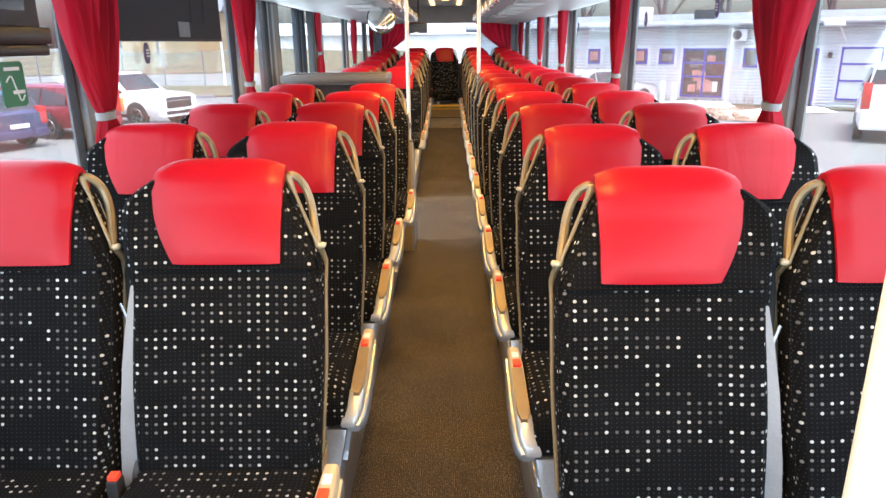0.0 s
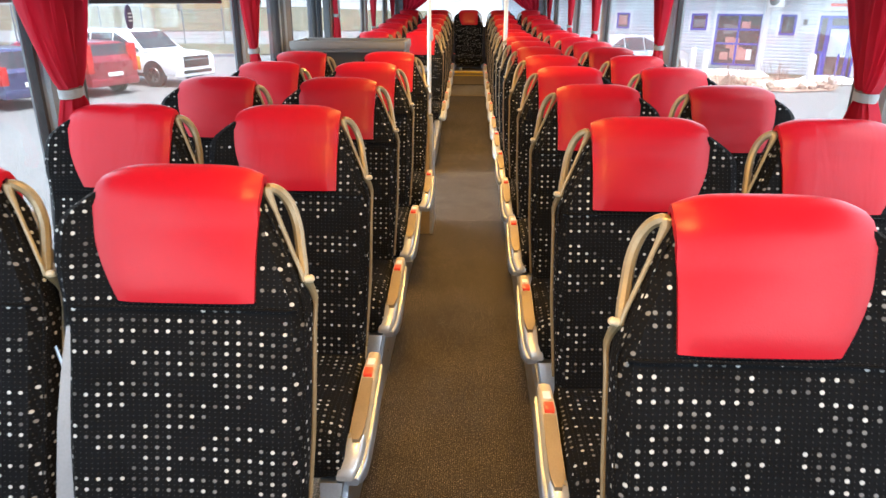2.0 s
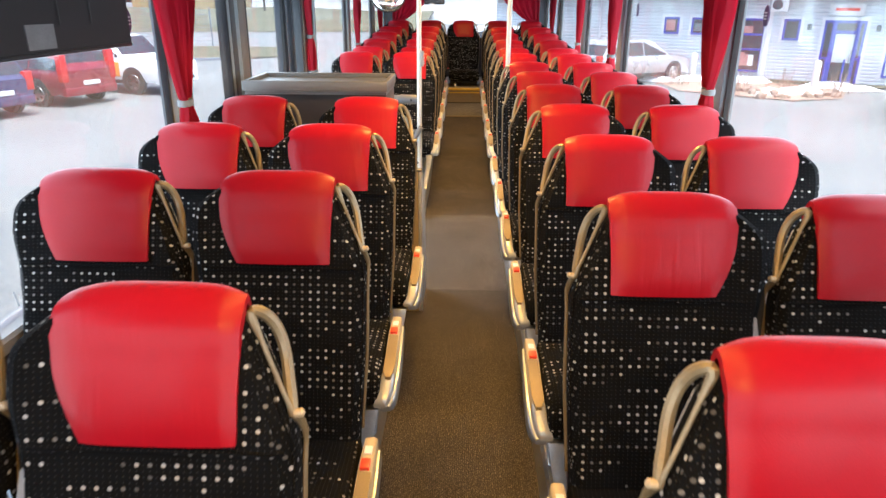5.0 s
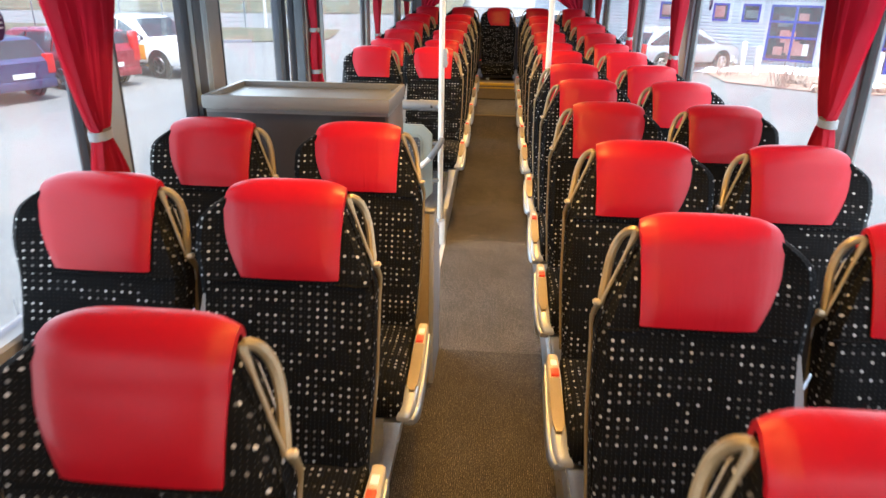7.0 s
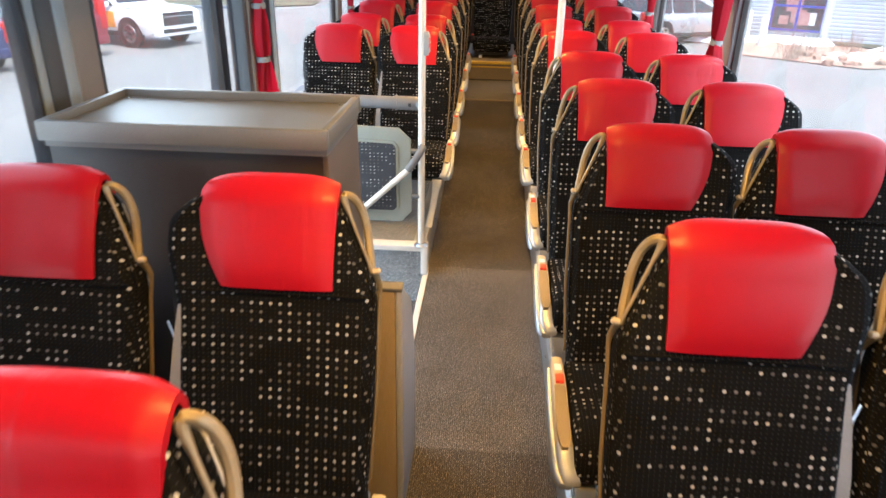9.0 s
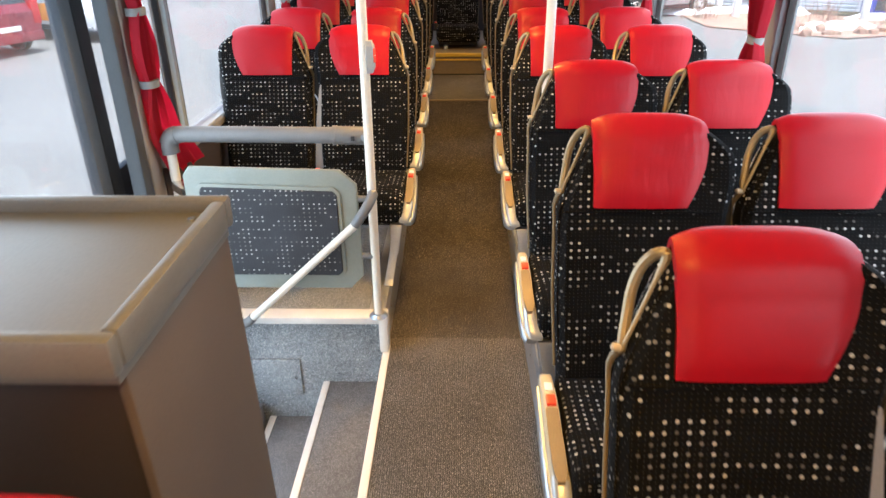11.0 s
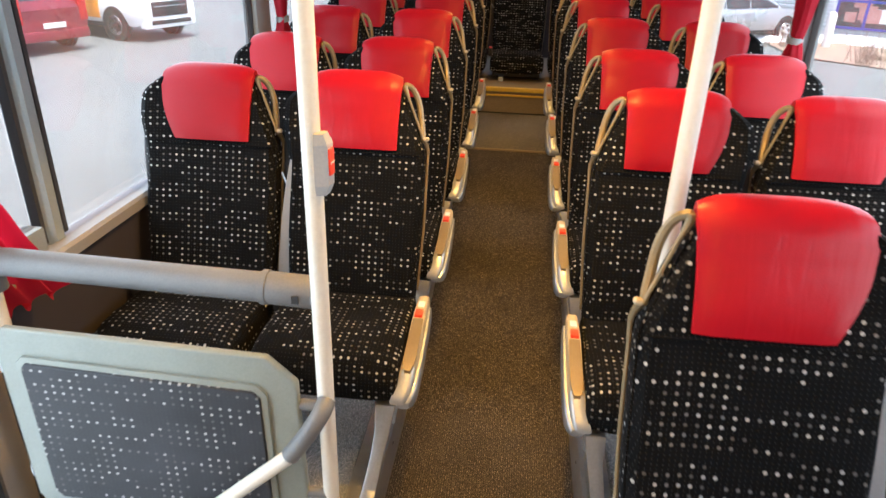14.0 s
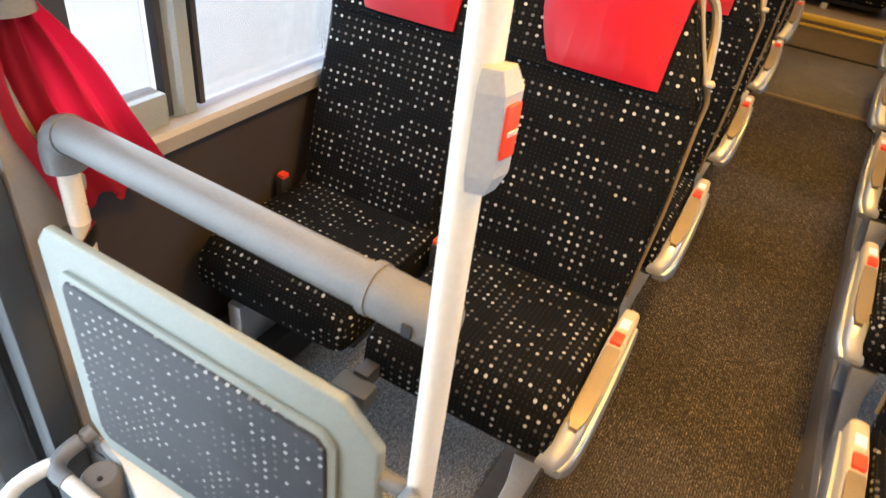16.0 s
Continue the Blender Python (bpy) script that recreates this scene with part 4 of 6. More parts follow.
panel = thing("guard_screen", "pale grey-green frame with a dotted black cloth inlay by the stairwell", "panel")
outer = [(-1.06, 0.37), (-1.02, 0.312), (-0.447, 0.312), (-0.393, 0.372), (-0.400, 0.762), (-0.462, 0.820), (-1.035, 0.835), (-1.062, 0.80)]
part("frame", prism(outer, "y", 7.012, 7.031, 0.007, 3), PALEGREEN, panel)
lip = [(-1.016, 0.393), (-0.993, 0.366), (-0.485, 0.364), (-0.460, 0.391), (-0.463, 0.728), (-0.485, 0.753), (-1.0, 0.771), (-1.017, 0.752)]
part("rim", prism(lip, "y", 7.004, 7.014, 0.006, 2), PALEGREEN, panel, "raised rim")
inner = [(-1.003, 0.40), (-0.985, 0.380), (-0.492, 0.378), (-0.474, 0.396), (-0.477, 0.722), (-0.492, 0.739), (-0.992, 0.757), (-1.004, 0.742)]
part("inlay", prism(inner, "y", 6.999, 7.010, 0.003, 1), INLAY, panel, "black dotted cloth inlay", True, True)
for z in (0.70, 0.455):
    part("peg", tube([(-0.43, 7.028, z), (-0.345, 7.024, z)], 0.0125, 10), GREYTUBE, panel, "dark grey fixing peg")

pole = thing("grab_pole", "white enamel grab pole by the stairwell with a stop button", "pole")
part("tube", tube([(-0.345, 7.028, POD + 0.01), (-0.345, 7.028, 2.06)], 0.0175, 16), WHITE, pole)
part("base_plate", tube([(-0.345, 7.028, POD + 0.008), (-0.345, 7.028, POD + 0.022)], [0.04, 0.028], 18), SILVER, pole, "round floor plate")
plan = [(-0.006, -0.0185), (0.018, -0.0195), (0.030, 0.002), (0.030, 0.012), (-0.003, 0.016)]
rings = [[(x * k, y * k, z) for x, y in plan] for z, k in ((1.181, 0.72), (1.200, 1.0), (1.274, 1.0), (1.292, 0.72))]
hs = part("stop_button_box", loft(rings), SHELL, pole, "grey stop button box", False)
hs.matrix_basis = pose(-0.334, 7.018, 0, 0, 0, 20)
sb = part("stop_button", box(-0.0095, 0.0095, -0.003, 0.0035, 1.218, 1.266, 0.002), REDBTN, hs, "red stop button")
sb.matrix_basis = pose(0.0244, -0.0085, 0, 0, 0, 60.8)
word = bpy.data.curves.new("stop_word", "FONT")
word.body, word.size, word.extrude, word.align_x = "STOP", 0.0064, 0.0004, "CENTER"
wm = new("stop_word", word)
dg = bpy.context.evaluated_depsgraph_get()
me = bpy.data.meshes.new_from_object(wm.evaluated_get(dg))
bpy.data.objects.remove(wm)
me.materials.append(PAPER)
wo = new("lettering", me)
wo.parent = hs
wo.matrix_basis = pose(0.0276, -0.0103, 1.239, 90, 0, 60.8)

pole2 = thing("grab_pole", "white enamel grab pole rising beside an aisle seat", "pole")
part("tube", tube([(0.318, 7.148, POD), (0.318, 7.148, 2.06)], 0.0175, 16), WHITE, pole2)
part("base_plate", tube([(0.318, 7.148, POD), (0.318, 7.148, POD + 0.015)], [0.036, 0.026], 18), SILVER, pole2)
pole3 = thing("grab_pole", "white enamel grab pole at the head of the aisle", "pole")
part("tube", tube([(0.353, 1.03, POD), (0.353, 1.03, 2.06)], 0.0185, 16), WHITE, pole3)
part("base_plate", tube([(0.353, 1.03, POD), (0.353, 1.03, POD + 0.015)], [0.04, 0.03], 18), SILVER, pole3)

hand = thing("stair_handrail", "white tubular handrail with grey joints over the stairwell", "handrail")
part("slope", tube([(-0.395, 6.962, 0.628), (-0.868, 6.955, 0.190)], 0.0165, 14), WHITE, hand, "white sloping tube")
part("upper_joint", tube(smooth_line([(-0.338, 7.010, 0.728), (-0.345, 6.985, 0.712), (-0.372, 6.965, 0.668), (-0.408, 6.962, 0.616)], 4), 0.0195, 14), GREYTUBE, hand, "grey knuckle sleeve")
part("lower_joint", tube(smooth_line([(-0.852, 6.955, 0.205), (-0.885, 6.955, 0.178), (-0.93, 6.955, 0.176)], 4), 0.0195, 14), GREYTUBE, hand, "grey knuckle sleeve")
part("level", tube([(-0.92, 6.955, 0.176), (-1.115, 6.958, 0.196)], 0.0165, 14), WHITE, hand, "white level tube")
part("elbow", tube(smooth_line([(-1.108, 6.958, 0.196), (-1.145, 6.960, 0.200), (-1.164, 6.985, 0.206), (-1.158, 7.03, 0.218), (-1.152, 7.06, 0.228)], 5), 0.0185, 14), GREYTUBE, hand, "grey elbow sleeve")
loop = smooth_line([(-1.03, 6.95, 0.130), (-1.085, 6.895, 0.124), (-1.135, 6.852, 0.138), (-1.178, 6.852, 0.160), (-1.192, 6.895, 0.180), (-1.178, 6.94, 0.195), (-1.16, 6.965, 0.203)], 5)
part("loop", tube(loop, 0.018, 14), WHITE, hand, "white looped tube")
part("post", tube([(-1.03, 6.95, 0.13), (-1.036, 6.95, -0.60)], 0.0185, 14), WHITE, hand, "white upright tube")
low = smooth_line([(-1.034, 6.95, -0.23), (-1.09, 6.895, -0.238), (-1.14, 6.855, -0.222), (-1.182, 6.857, -0.198), (-1.194, 6.90, -0.172), (-1.188, 6.96, -0.155)], 5)
part("lower_loop", tube(low, 0.018, 14), WHITE, hand, "white lower looped tube")
for z in (0.115, -0.235):
    part("clamp", box(-1.057, -1.005, 6.923, 6.977, z - 0.034, z + 0.030, 0.010), TRIM, hand, "pale cast clamp")
cap = thing("door_motor_cover", "dark grey round capped cover beside the stairwell handrail", "cover")
part("body", tube([(-1.085, 7.012, -0.05), (-1.085, 7.012, 0.165), (-1.085, 7.012, 0.178)], [0.043, 0.043, 0.034], 20), GREYTUBE, cap)
part("screw", tube([(-1.075, 7.004, 0.177), (-1.075, 7.004, 0.181)], 0.006, 8), BLACK, cap)
gear = thing("door_gear_box", "dark grey box on the stair at the foot of the handrail", "box")
part("body", box(-1.06, -0.90, 6.90, 7.055, -0.60, -0.31, 0.012), GREYTUBE, gear)
wire = thing("cable", "thin white cable looped behind the handrail post", "cable")
part("wire", tube(smooth_line([(-1.085, 7.04, -0.31), (-1.078, 7.046, -0.19), (-1.03, 7.048, -0.145), (-0.975, 7.048, -0.185), (-0.945, 7.044, -0.312)], 6), 0.0045, 8), WHITE, wire)
socket = thing("socket_box", "small black socket box under the seat beside the stairwell", "socket")
sx = part("body", box(-0.690, -0.605, 7.285, 7.335, 0.425, 0.475, 0.010), SEALDARK, socket)
for dx in (-0.02, 0.02):
    part("port", tube([(-0.648 + dx, 7.280, 0.452), (-0.648 + dx, 7.286, 0.452)], 0.012, 12), SEAL, sx)
part("bracket", box(-0.665, -0.630, 7.33, 7.40, 0.445, 0.485, 0.004), BLACK, socket)
tray = thing("floor_box", "black plastic box on the platform beneath the window seat", "box")
part("body", box(-1.165, -0.985, 7.36, 7.62, POD - 0.002, POD + 0.11, 0.02), BLACK, tray)
part("strap", box(-1.168, -0.982, 7.40, 7.425, POD, POD + 0.114, 0.004), EDGETRIM, tray, "brown strap")

# counter and partition before the stairwell
ctr = thing("counter", "dark brown cabinet with a taupe rimmed tray top before the stairwell", "cabinet")
part("body", prism([(-1.12, 0.10), (-0.375, 0.10), (-0.405, 1.20), (-1.10, 1.20)], "y", 5.245, 5.58, 0.008), COUNTER, ctr, "dark brown cabinet body")
part("side_panel", prism([(-0.380, 0.10), (-0.366, 0.10), (-0.393, 1.205), (-0.407, 1.205)], "y", 5.235, 5.612, 0.004), COUNTERSIDE, ctr, "taupe side panel")
part("back_panel", box(-1.12, -0.406, 5.578, 5.592, 0.50, 1.205, 0.004), COUNTERSIDE, ctr, "taupe back panel")
lid = part("tray", box(-1.085, -0.39, 5.215, 5.61, 1.20, 1.244), LID, ctr, "smooth taupe tray", False)
for n, (x0, x1, y0, y1) in enumerate(((-1.095, -0.383, 5.200, 5.225), (-1.095, -0.383, 5.600, 5.626), (-1.095, -1.072, 5.225, 5.600), (-0.406, -0.383, 5.225, 5.600))):
    part("rim", box(x0, x1, y0, y1, 1.215, 1.266, 0.008), LID, ctr, "raised taupe rim")
for x in (-1.05, -0.43):
    part("screw", tube([(x, 5.57, 1.244), (x, 5.57, 1.248)], 0.006, 10), STEEL, lid)
pt = thing("partition", "low ochre and grey panel at the aisle beside the cabinet", "partition")
part("front_panel", box(-0.40, -0.243, 5.30, 5.335, 0.0, 0.80, 0.006), WOODEDGE, pt, "ochre front panel")
part("side_panel", prism([(5.30, 0.0), (5.62, 0.0), (5.62, 0.42), (5.52, 0.66), (5.335, 0.795), (5.30, 0.80)], "x", -0.243, -0.222, 0.006), SHELL, pt, "grey aisle panel")
part("cap", box(-0.40, -0.222, 5.296, 5.34, 0.80, 0.812, 0.004), LID, pt)


# curtains
def curtain_mesh(width, top, tie, foot, seed, spread=0.15):
    """A curtain gathered by a band: wide folds above, a fan of folds below."""
    rnd = random.Random(seed)
    ph = [rnd.uniform(0, 6.28) for _ in range(4)]
    bm = bmesh.new()
    nu, rows = 110, []
    zs = [foot + (tie - foot) * i / 8 for i in range(9)] + [tie + (top - tie) * i / 18 for i in range(1, 19)]
    for z in zs:
        if z >= tie:
            k = (z - tie) / (top - tie)
            w = 0.055 + (width - 0.055) * min(1.0, k * 1.15) ** 0.72
            d = 0.012 + 0.008 * min(1, k * 2)
        else:
            k = (tie - z) / max(0.01, tie - foot)
            w = 0.055 + spread * min(1.0, k * 1.2) ** 0.8
            d = 0.012 + 0.016 * k
        row = []
        for j in range(nu + 1):
            u = j / nu
            fold = math.sin(u * 6.28 * 6.5 + ph[0] + 0.8 * math.sin(z * 5 + ph[1]) + 1.1 * math.sin(u * 5 + ph[3])) + 0.5 * math.sin(u * 6.28 * 14.3 + ph[2] + z * 4 + 1.5 * math.sin(u * 9)) + 0.22 * math.sin(u * 6.28 * 29 + ph[1] + z * 7)
            row.append((d * fold, (u - 0.5) * w + 0.006 * math.sin(z * 9 + ph[3]), z + (0.012 * math.sin(u * 6.28 * 5.5 + ph[0]) if z == zs[0] else 0)))
        rows.append(row)
    vs = [[bm.verts.new(p) for p in r] for r in rows]
    for a, b in zip(vs, vs[1:]):
        for j in range(nu):
            bm.faces.new((a[j], a[j + 1], b[j + 1], b[j]))
    return bm


def curtain(s, y, width, tie=1.235, foot=1.06, top=1.80, seed=1, second=None, x=1.115, shift=0.0):
    ob = thing("curtain", "red velvet curtain gathered by a grey band beside the window", "curtain", "red curtains", pose(s * x, y, 0))
    part("cloth", curtain_mesh(width, top, tie, foot, seed), CURTAIN, ob, "red velvet cloth")
    for z in (tie,) + (() if second is None else (second,)):
        ring = [(0.030 * math.cos(a), 0.038 * math.sin(a)) for a in [2 * math.pi * i / 18 for i in range(18)]]
        rings = [[(cx, cy, z + dz + 0.10 * cy) for cx, cy in ring] for dz in (-0.0125, 0.0125)]
        part("band", loft(rings), BAND, ob, "grey tie band")
    return ob


for i, (y, w) in enumerate(((2.895, 0.44), (5.085, 0.36), (7.28, 0.25), (8.90, 0.24), (11.06, 0.22))):
    curtain(1, y, w, 1.25, 1.03, 1.80, 10 + i)
for i, (y, w, tie) in enumerate(((2.85, 0.44, 1.245), (4.56, 0.36, 1.25), (9.14, 0.22, 1.22), (11.15, 0.22, 1.22))):
    curtain(-1, y, w, tie, 1.02, 1.80, 30 + i)
dc = thing("curtain", "red velvet curtain tied twice with grey bands beside the door", "curtain", "red curtains", pose(-1.166, 7.118, -0.010))
bm = bmesh.new()
rows = []
for i in range(60):
    z = 0.77 + 1.03 * i / 59
    if z > 1.39:
        w, d = 0.062 + 0.080 * min(1.0, (z - 1.39) / 0.25) ** 0.8, 0.022
    elif z > 1.135:
        w, d = 0.062 + 0.085 * math.sin(math.pi * (z - 1.135) / 0.255) ** 0.7, 0.024
    else:
        k = (1.135 - z) / 0.365
        w, d = 0.062 + 0.125 * math.sin(min(1.0, k * 1.6) * 1.57) ** 0.8, 0.026 + 0.014 * k
    k = max(0.0, (1.135 - z) / 0.365)
    row = []
    for j in range(49):
        u = j / 48
        f = math.sin(u * 20 + 0.6 * math.sin(z * 7)) + 0.4 * math.sin(u * 43 + z * 3)
        row.append(bm.verts.new((d * f * (0.8 - 0.35 * min(1.0, k * 2)) - 0.022 * min(1.0, k * 2) + 0.05 * k * u * u + 0.04 * max(0.0, k - 0.6) / 0.4, (u - 0.5) * w + 0.10 * k, z + 0.02 * k * math.sin(u * 20))))
    rows.append(row)
for a, b in zip(rows, rows[1:]):
    for j in range(48):
        bm.faces.new((a[j], a[j + 1], b[j + 1], b[j]))
part("cloth", bm, CURTAIN, dc, "red velvet cloth")
for z in (1.135, 1.39):
    ring = [(0.034 * math.cos(a), 0.045 * math.sin(a)) for a in [2 * math.pi * i / 18 for i in range(18)]]
    part("band", loft([[(cx, cy, z + dz) for cx, cy in ring] for dz in (-0.013, 0.013)]), BAND, dc, "grey tie band")

# swagged curtains of the rear window
for s in (-1, 1):
    bm = bmesh.new()
    rows = []
    for i in range(15):
        k = i / 14
        z = 1.80 - 0.52 * k
        inner = 0.50 + 0.48 * (k ** 1.6)
        row = []
        for j in range(31):
            u = j / 30
            row.append((s * (inner + (1.10 - inner) * u), REAR - 0.06 + 0.016 * math.sin(u * 34 + k * 3), z + 0.05 * (1 - u) * k))
        rows.append([bm.verts.new(p) for p in row])
    for a, b in zip(rows, rows[1:]):
        for j in range(30):
            bm.faces.new((a[j], a[j + 1], b[j + 1], b[j]))
    ob = thing("curtain", "red velvet curtain swept aside at the rear window", "curtain", "red curtains")
    part("cloth", bm, CURTAIN, ob)

# blind, black monitor, stickers, tags, mirror, rear screen
bl = thing("window_blind", "charcoal roller blind drawn down over a side window", "blind")
part("cloth", box(-1.166, -1.162, 3.12, 4.28, 1.485, 1.79), BLIND, bl, "", False)
part("bottom_bar", box(-1.168, -1.159, 3.12, 4.28, 1.480, 1.492, 0.004), JET, bl)
# white label coloured with the band's grey to stand for its shade
part("label", box(-1.162, -1.1595, 3.70, 3.83, 1.50, 1.565), BAND, bl, "small white label, shade greyed into its colour", False)
for y in (3.86, 4.03):
    part("cord", tube([(-1.158, y, 1.56), (-1.158, y, 1.79)], 0.002, 6), BLACK, bl)
mo = thing("monitor", "black framed monitor hanging beside the front window", "monitor")
part("housing", box(-1.02, -0.965, 1.88, 2.31, 1.49, 1.80, 0.015), JET, mo)
part("screen", box(-0.966, -0.961, 1.91, 2.245, 1.545, 1.77), SCREEN, mo, "dark glossy screen", False)
part("ledge", box(-1.03, -0.955, 1.87, 2.335, 1.468, 1.512, 0.012), JET, mo, "rounded black ledge")
part("lower_ledge", box(-1.02, -0.962, 1.88, 2.325, 1.442, 1.470, 0.008), JET, mo)
part("hanger", box(-1.0, -0.985, 2.05, 2.18, 1.79, 1.80), JET, mo)
st = thing("window_sticker", "rounded green sticker with pale script marks on the window", "sticker")
part("sheet", prism([(2.50, 1.31), (2.51, 1.30), (2.60, 1.30), (2.61, 1.31), (2.61, 1.415), (2.60, 1.425), (2.51, 1.425), (2.50, 1.415)], "x", -1.219, -1.216), GREEN, st, "", False)
for z0, y0, y1 in ((1.40, 2.52, 2.59), (1.335, 2.545, 2.60)):
    part("bar", box(-1.216, -1.2145, y0, y1, z0, z0 + 0.010), PAPER, st, "pale mark", False)
part("line", tube(smooth_line([(-1.2145, 2.52, 1.37), (-1.2145, 2.545, 1.385), (-1.2145, 2.56, 1.35), (-1.2145, 2.575, 1.315), (-1.2145, 2.595, 1.33)], 5), 0.0022, 6), PAPER, st, "pale line")
for s, y, z in ((1, 4.80, 1.585), (1, 2.42, 1.60), (1, 6.95, 1.585), (-1, 3.44, 1.435), (-1, 4.36, 1.56), (1, 8.85, 1.60), (1, 3.7, 1.60)):
    tg = thing("hanging_tag", "dark purple oval tag on the window with pale marks", "tag", "oval window tags", pose(s * 1.205, y, z))
    oval = [(0.024 * math.cos(a), 0.042 * math.sin(a)) for a in [2 * math.pi * i / 22 for i in range(22)]]
    part("disc", prism(oval, "x", -0.003, 0.003, 0.001, 1), PURPLE, tg)
    for dz in (-0.012, 0.0, 0.012):
        part("bar", box(-s * 0.0045 - 0.0008, -s * 0.0045 + 0.0008, -0.012, 0.012, dz - 0.0025, dz + 0.0025), PAPER, tg, "pale mark", False)
mi = thing("convex_mirror", "round convex mirror hanging near the middle door", "mirror", "", pose(-0.62, 7.5, 1.69, 78, 0, 12))
rings = []
for k in range(7):
    r = 0.135 * math.sin(math.radians(90 * (k + 0.15) / 6.15))
    rings.append([(r * math.cos(a), r * math.sin(a), 0.035 * math.cos(math.radians(90 * (k + 0.15) / 6.15))) for a in [2 * math.pi * i / 32 for i in range(32)]])
part("glass", loft(rings), MIRROR, mi, "convex mirror glass")
part("rim", tube([(0.138 * math.cos(a), 0.138 * math.sin(a), 0) for a in [2 * math.pi * i / 32 for i in range(32)]], 0.006, 8, True), BLACK, mi)
part("arm", tube([(0, 0.13, -0.01), (0.02, 0.26, -0.04), (0.02, 0.40, -0.06)], 0.008, 8), STEEL, mi)
tv = thing("rear_screen", "small black screen hanging under the ceiling near the rear", "screen")
part("housing", box(-0.53, -0.27, 10.9, 10.94, 1.60, 1.745, 0.01), BLACK, tv)
part("glass", box(-0.515, -0.285, 10.895, 10.901, 1.615, 1.73), SCREEN, tv, "", False)
part("label", box(-0.46, -0.40, 10.892, 10.896, 1.603, 1.614), PAPER, tv, "", False)
part("arm", tube([(-0.40, 10.93, 1.74), (-0.40, 10.95, 1.90), (-0.40, 10.95, 2.06)], 0.012, 8), BLACK, tv)
hw = thing("safety_sign", "green corner of a safety sign beside the door curtain", "sign")
part("sheet", box(-1.168, -1.165, 7.12, 7.22, 1.19, 1.28), GREEN, hw, "", False)


# ---- outside ----
GROUND = -1.02
ASPHALT = worn("pale_wet_asphalt", (0.122, 0.128, 0.127), (0.170, 0.176, 0.173), 0.68, 0.0, 0.25, 30.0, 0.3, 0.01)
GRASS = worn("dry_winter_grass", (0.062, 0.064, 0.036), (0.125, 0.115, 0.070), 0.95, 0.0, 0.5, 14.0, 0.8, 0.05)
GRAVEL = worn("brown_gravel_bed", (0.24, 0.165, 0.125), (0.36, 0.26, 0.20), 0.95, 0.0, 0.8, 25.0, 0.8, 0.03)
SNOW = worn("old_snow", (0.72, 0.74, 0.77), (0.84, 0.86, 0.88), 0.8, 0.0, 2.0, 30.0, 0.5, 0.03)
SIDING = worn("pale_grey_metal_siding", (0.53, 0.575, 0.61), (0.60, 0.64, 0.67), 0.55, 0.2, 0.6, 12.0, 0.1, 0.005)
WHITEWALL = worn("white_metal_wall", (0.66, 0.67, 0.68), (0.74, 0.75, 0.76), 0.5, 0.0, 0.6, 12.0, 0.1, 0.005)
BLUE = worn("blue_window_paint", (0.045, 0.055, 0.36), (0.06, 0.075, 0.44), 0.4, 0.0, 2.0, 30.0, 0.05, 0.003)
ROOF = worn("grey_roof_edge", (0.13, 0.15, 0.19), (0.18, 0.20, 0.24), 0.6, 0.0, 1.0, 20.0, 0.1, 0.01)
DARKGLASS = worn("dark_window_glass", (0.03, 0.03, 0.035), (0.09, 0.075, 0.075), 0.3, 0.0, 0.7, 9.0, 0.01, 0.002)
CARGLASS = worn("car_window_glass", (0.02, 0.024, 0.028), (0.04, 0.045, 0.05), 0.08, 0.0, 1.0, 9.0, 0.01, 0.001)
TYRE = worn("tyre_rubber", (0.012, 0.012, 0.012), (0.025, 0.025, 0.025), 0.8, 0.0, 9.0, 60.0, 0.2, 0.002)
LAMPGLASS = worn("clear_lamp_lens", (0.55, 0.57, 0.6), (0.7, 0.72, 0.74), 0.15, 0.3, 5.0, 60.0, 0.05, 0.001)
REDLENS = worn("red_lamp_lens", (0.45, 0.012, 0.01), (0.55, 0.02, 0.015), 0.2, 0.0, 5.0, 60.0, 0.05, 0.001)
BARK = worn("grey_bark", (0.06, 0.05, 0.045), (0.11, 0.095, 0.085), 0.9, 0.0, 3.0, 40.0, 0.6, 0.02)
PALEBLIND = worn("pale_drawn_blind", (0.55, 0.60, 0.58), (0.64, 0.68, 0.66), 0.5, 0.0, 2.0, 40.0, 0.02, 0.001)
POSTERRED = worn("faded_red_poster", (0.42, 0.16, 0.14), (0.55, 0.30, 0.27), 0.6, 0.0, 3.0, 40.0, 0.02, 0.001)
POSTPAINT = worn("white_bollard_paint", (0.62, 0.62, 0.60), (0.72, 0.72, 0.70), 0.5, 0.0, 3.0, 60.0, 0.1, 0.003)

bm = bmesh.new()
bmesh.ops.create_grid(bm, x_segments=60, y_segments=60, size=900)
for v in bm.verts:
    v.co.z = GROUND
structure("ground", bm, ASPHALT, "wide pale wet asphalt yard round the coach", "asphalt", False)


def sheet(name, poly, z, mat, label, category):
    bm = bmesh.new()
    f = bm.faces.new([bm.verts.new((x, y, z)) for x, y in poly])
    bmesh.ops.triangulate(bm, faces=[f])
    return structure(name, bm, mat, label, category, False)


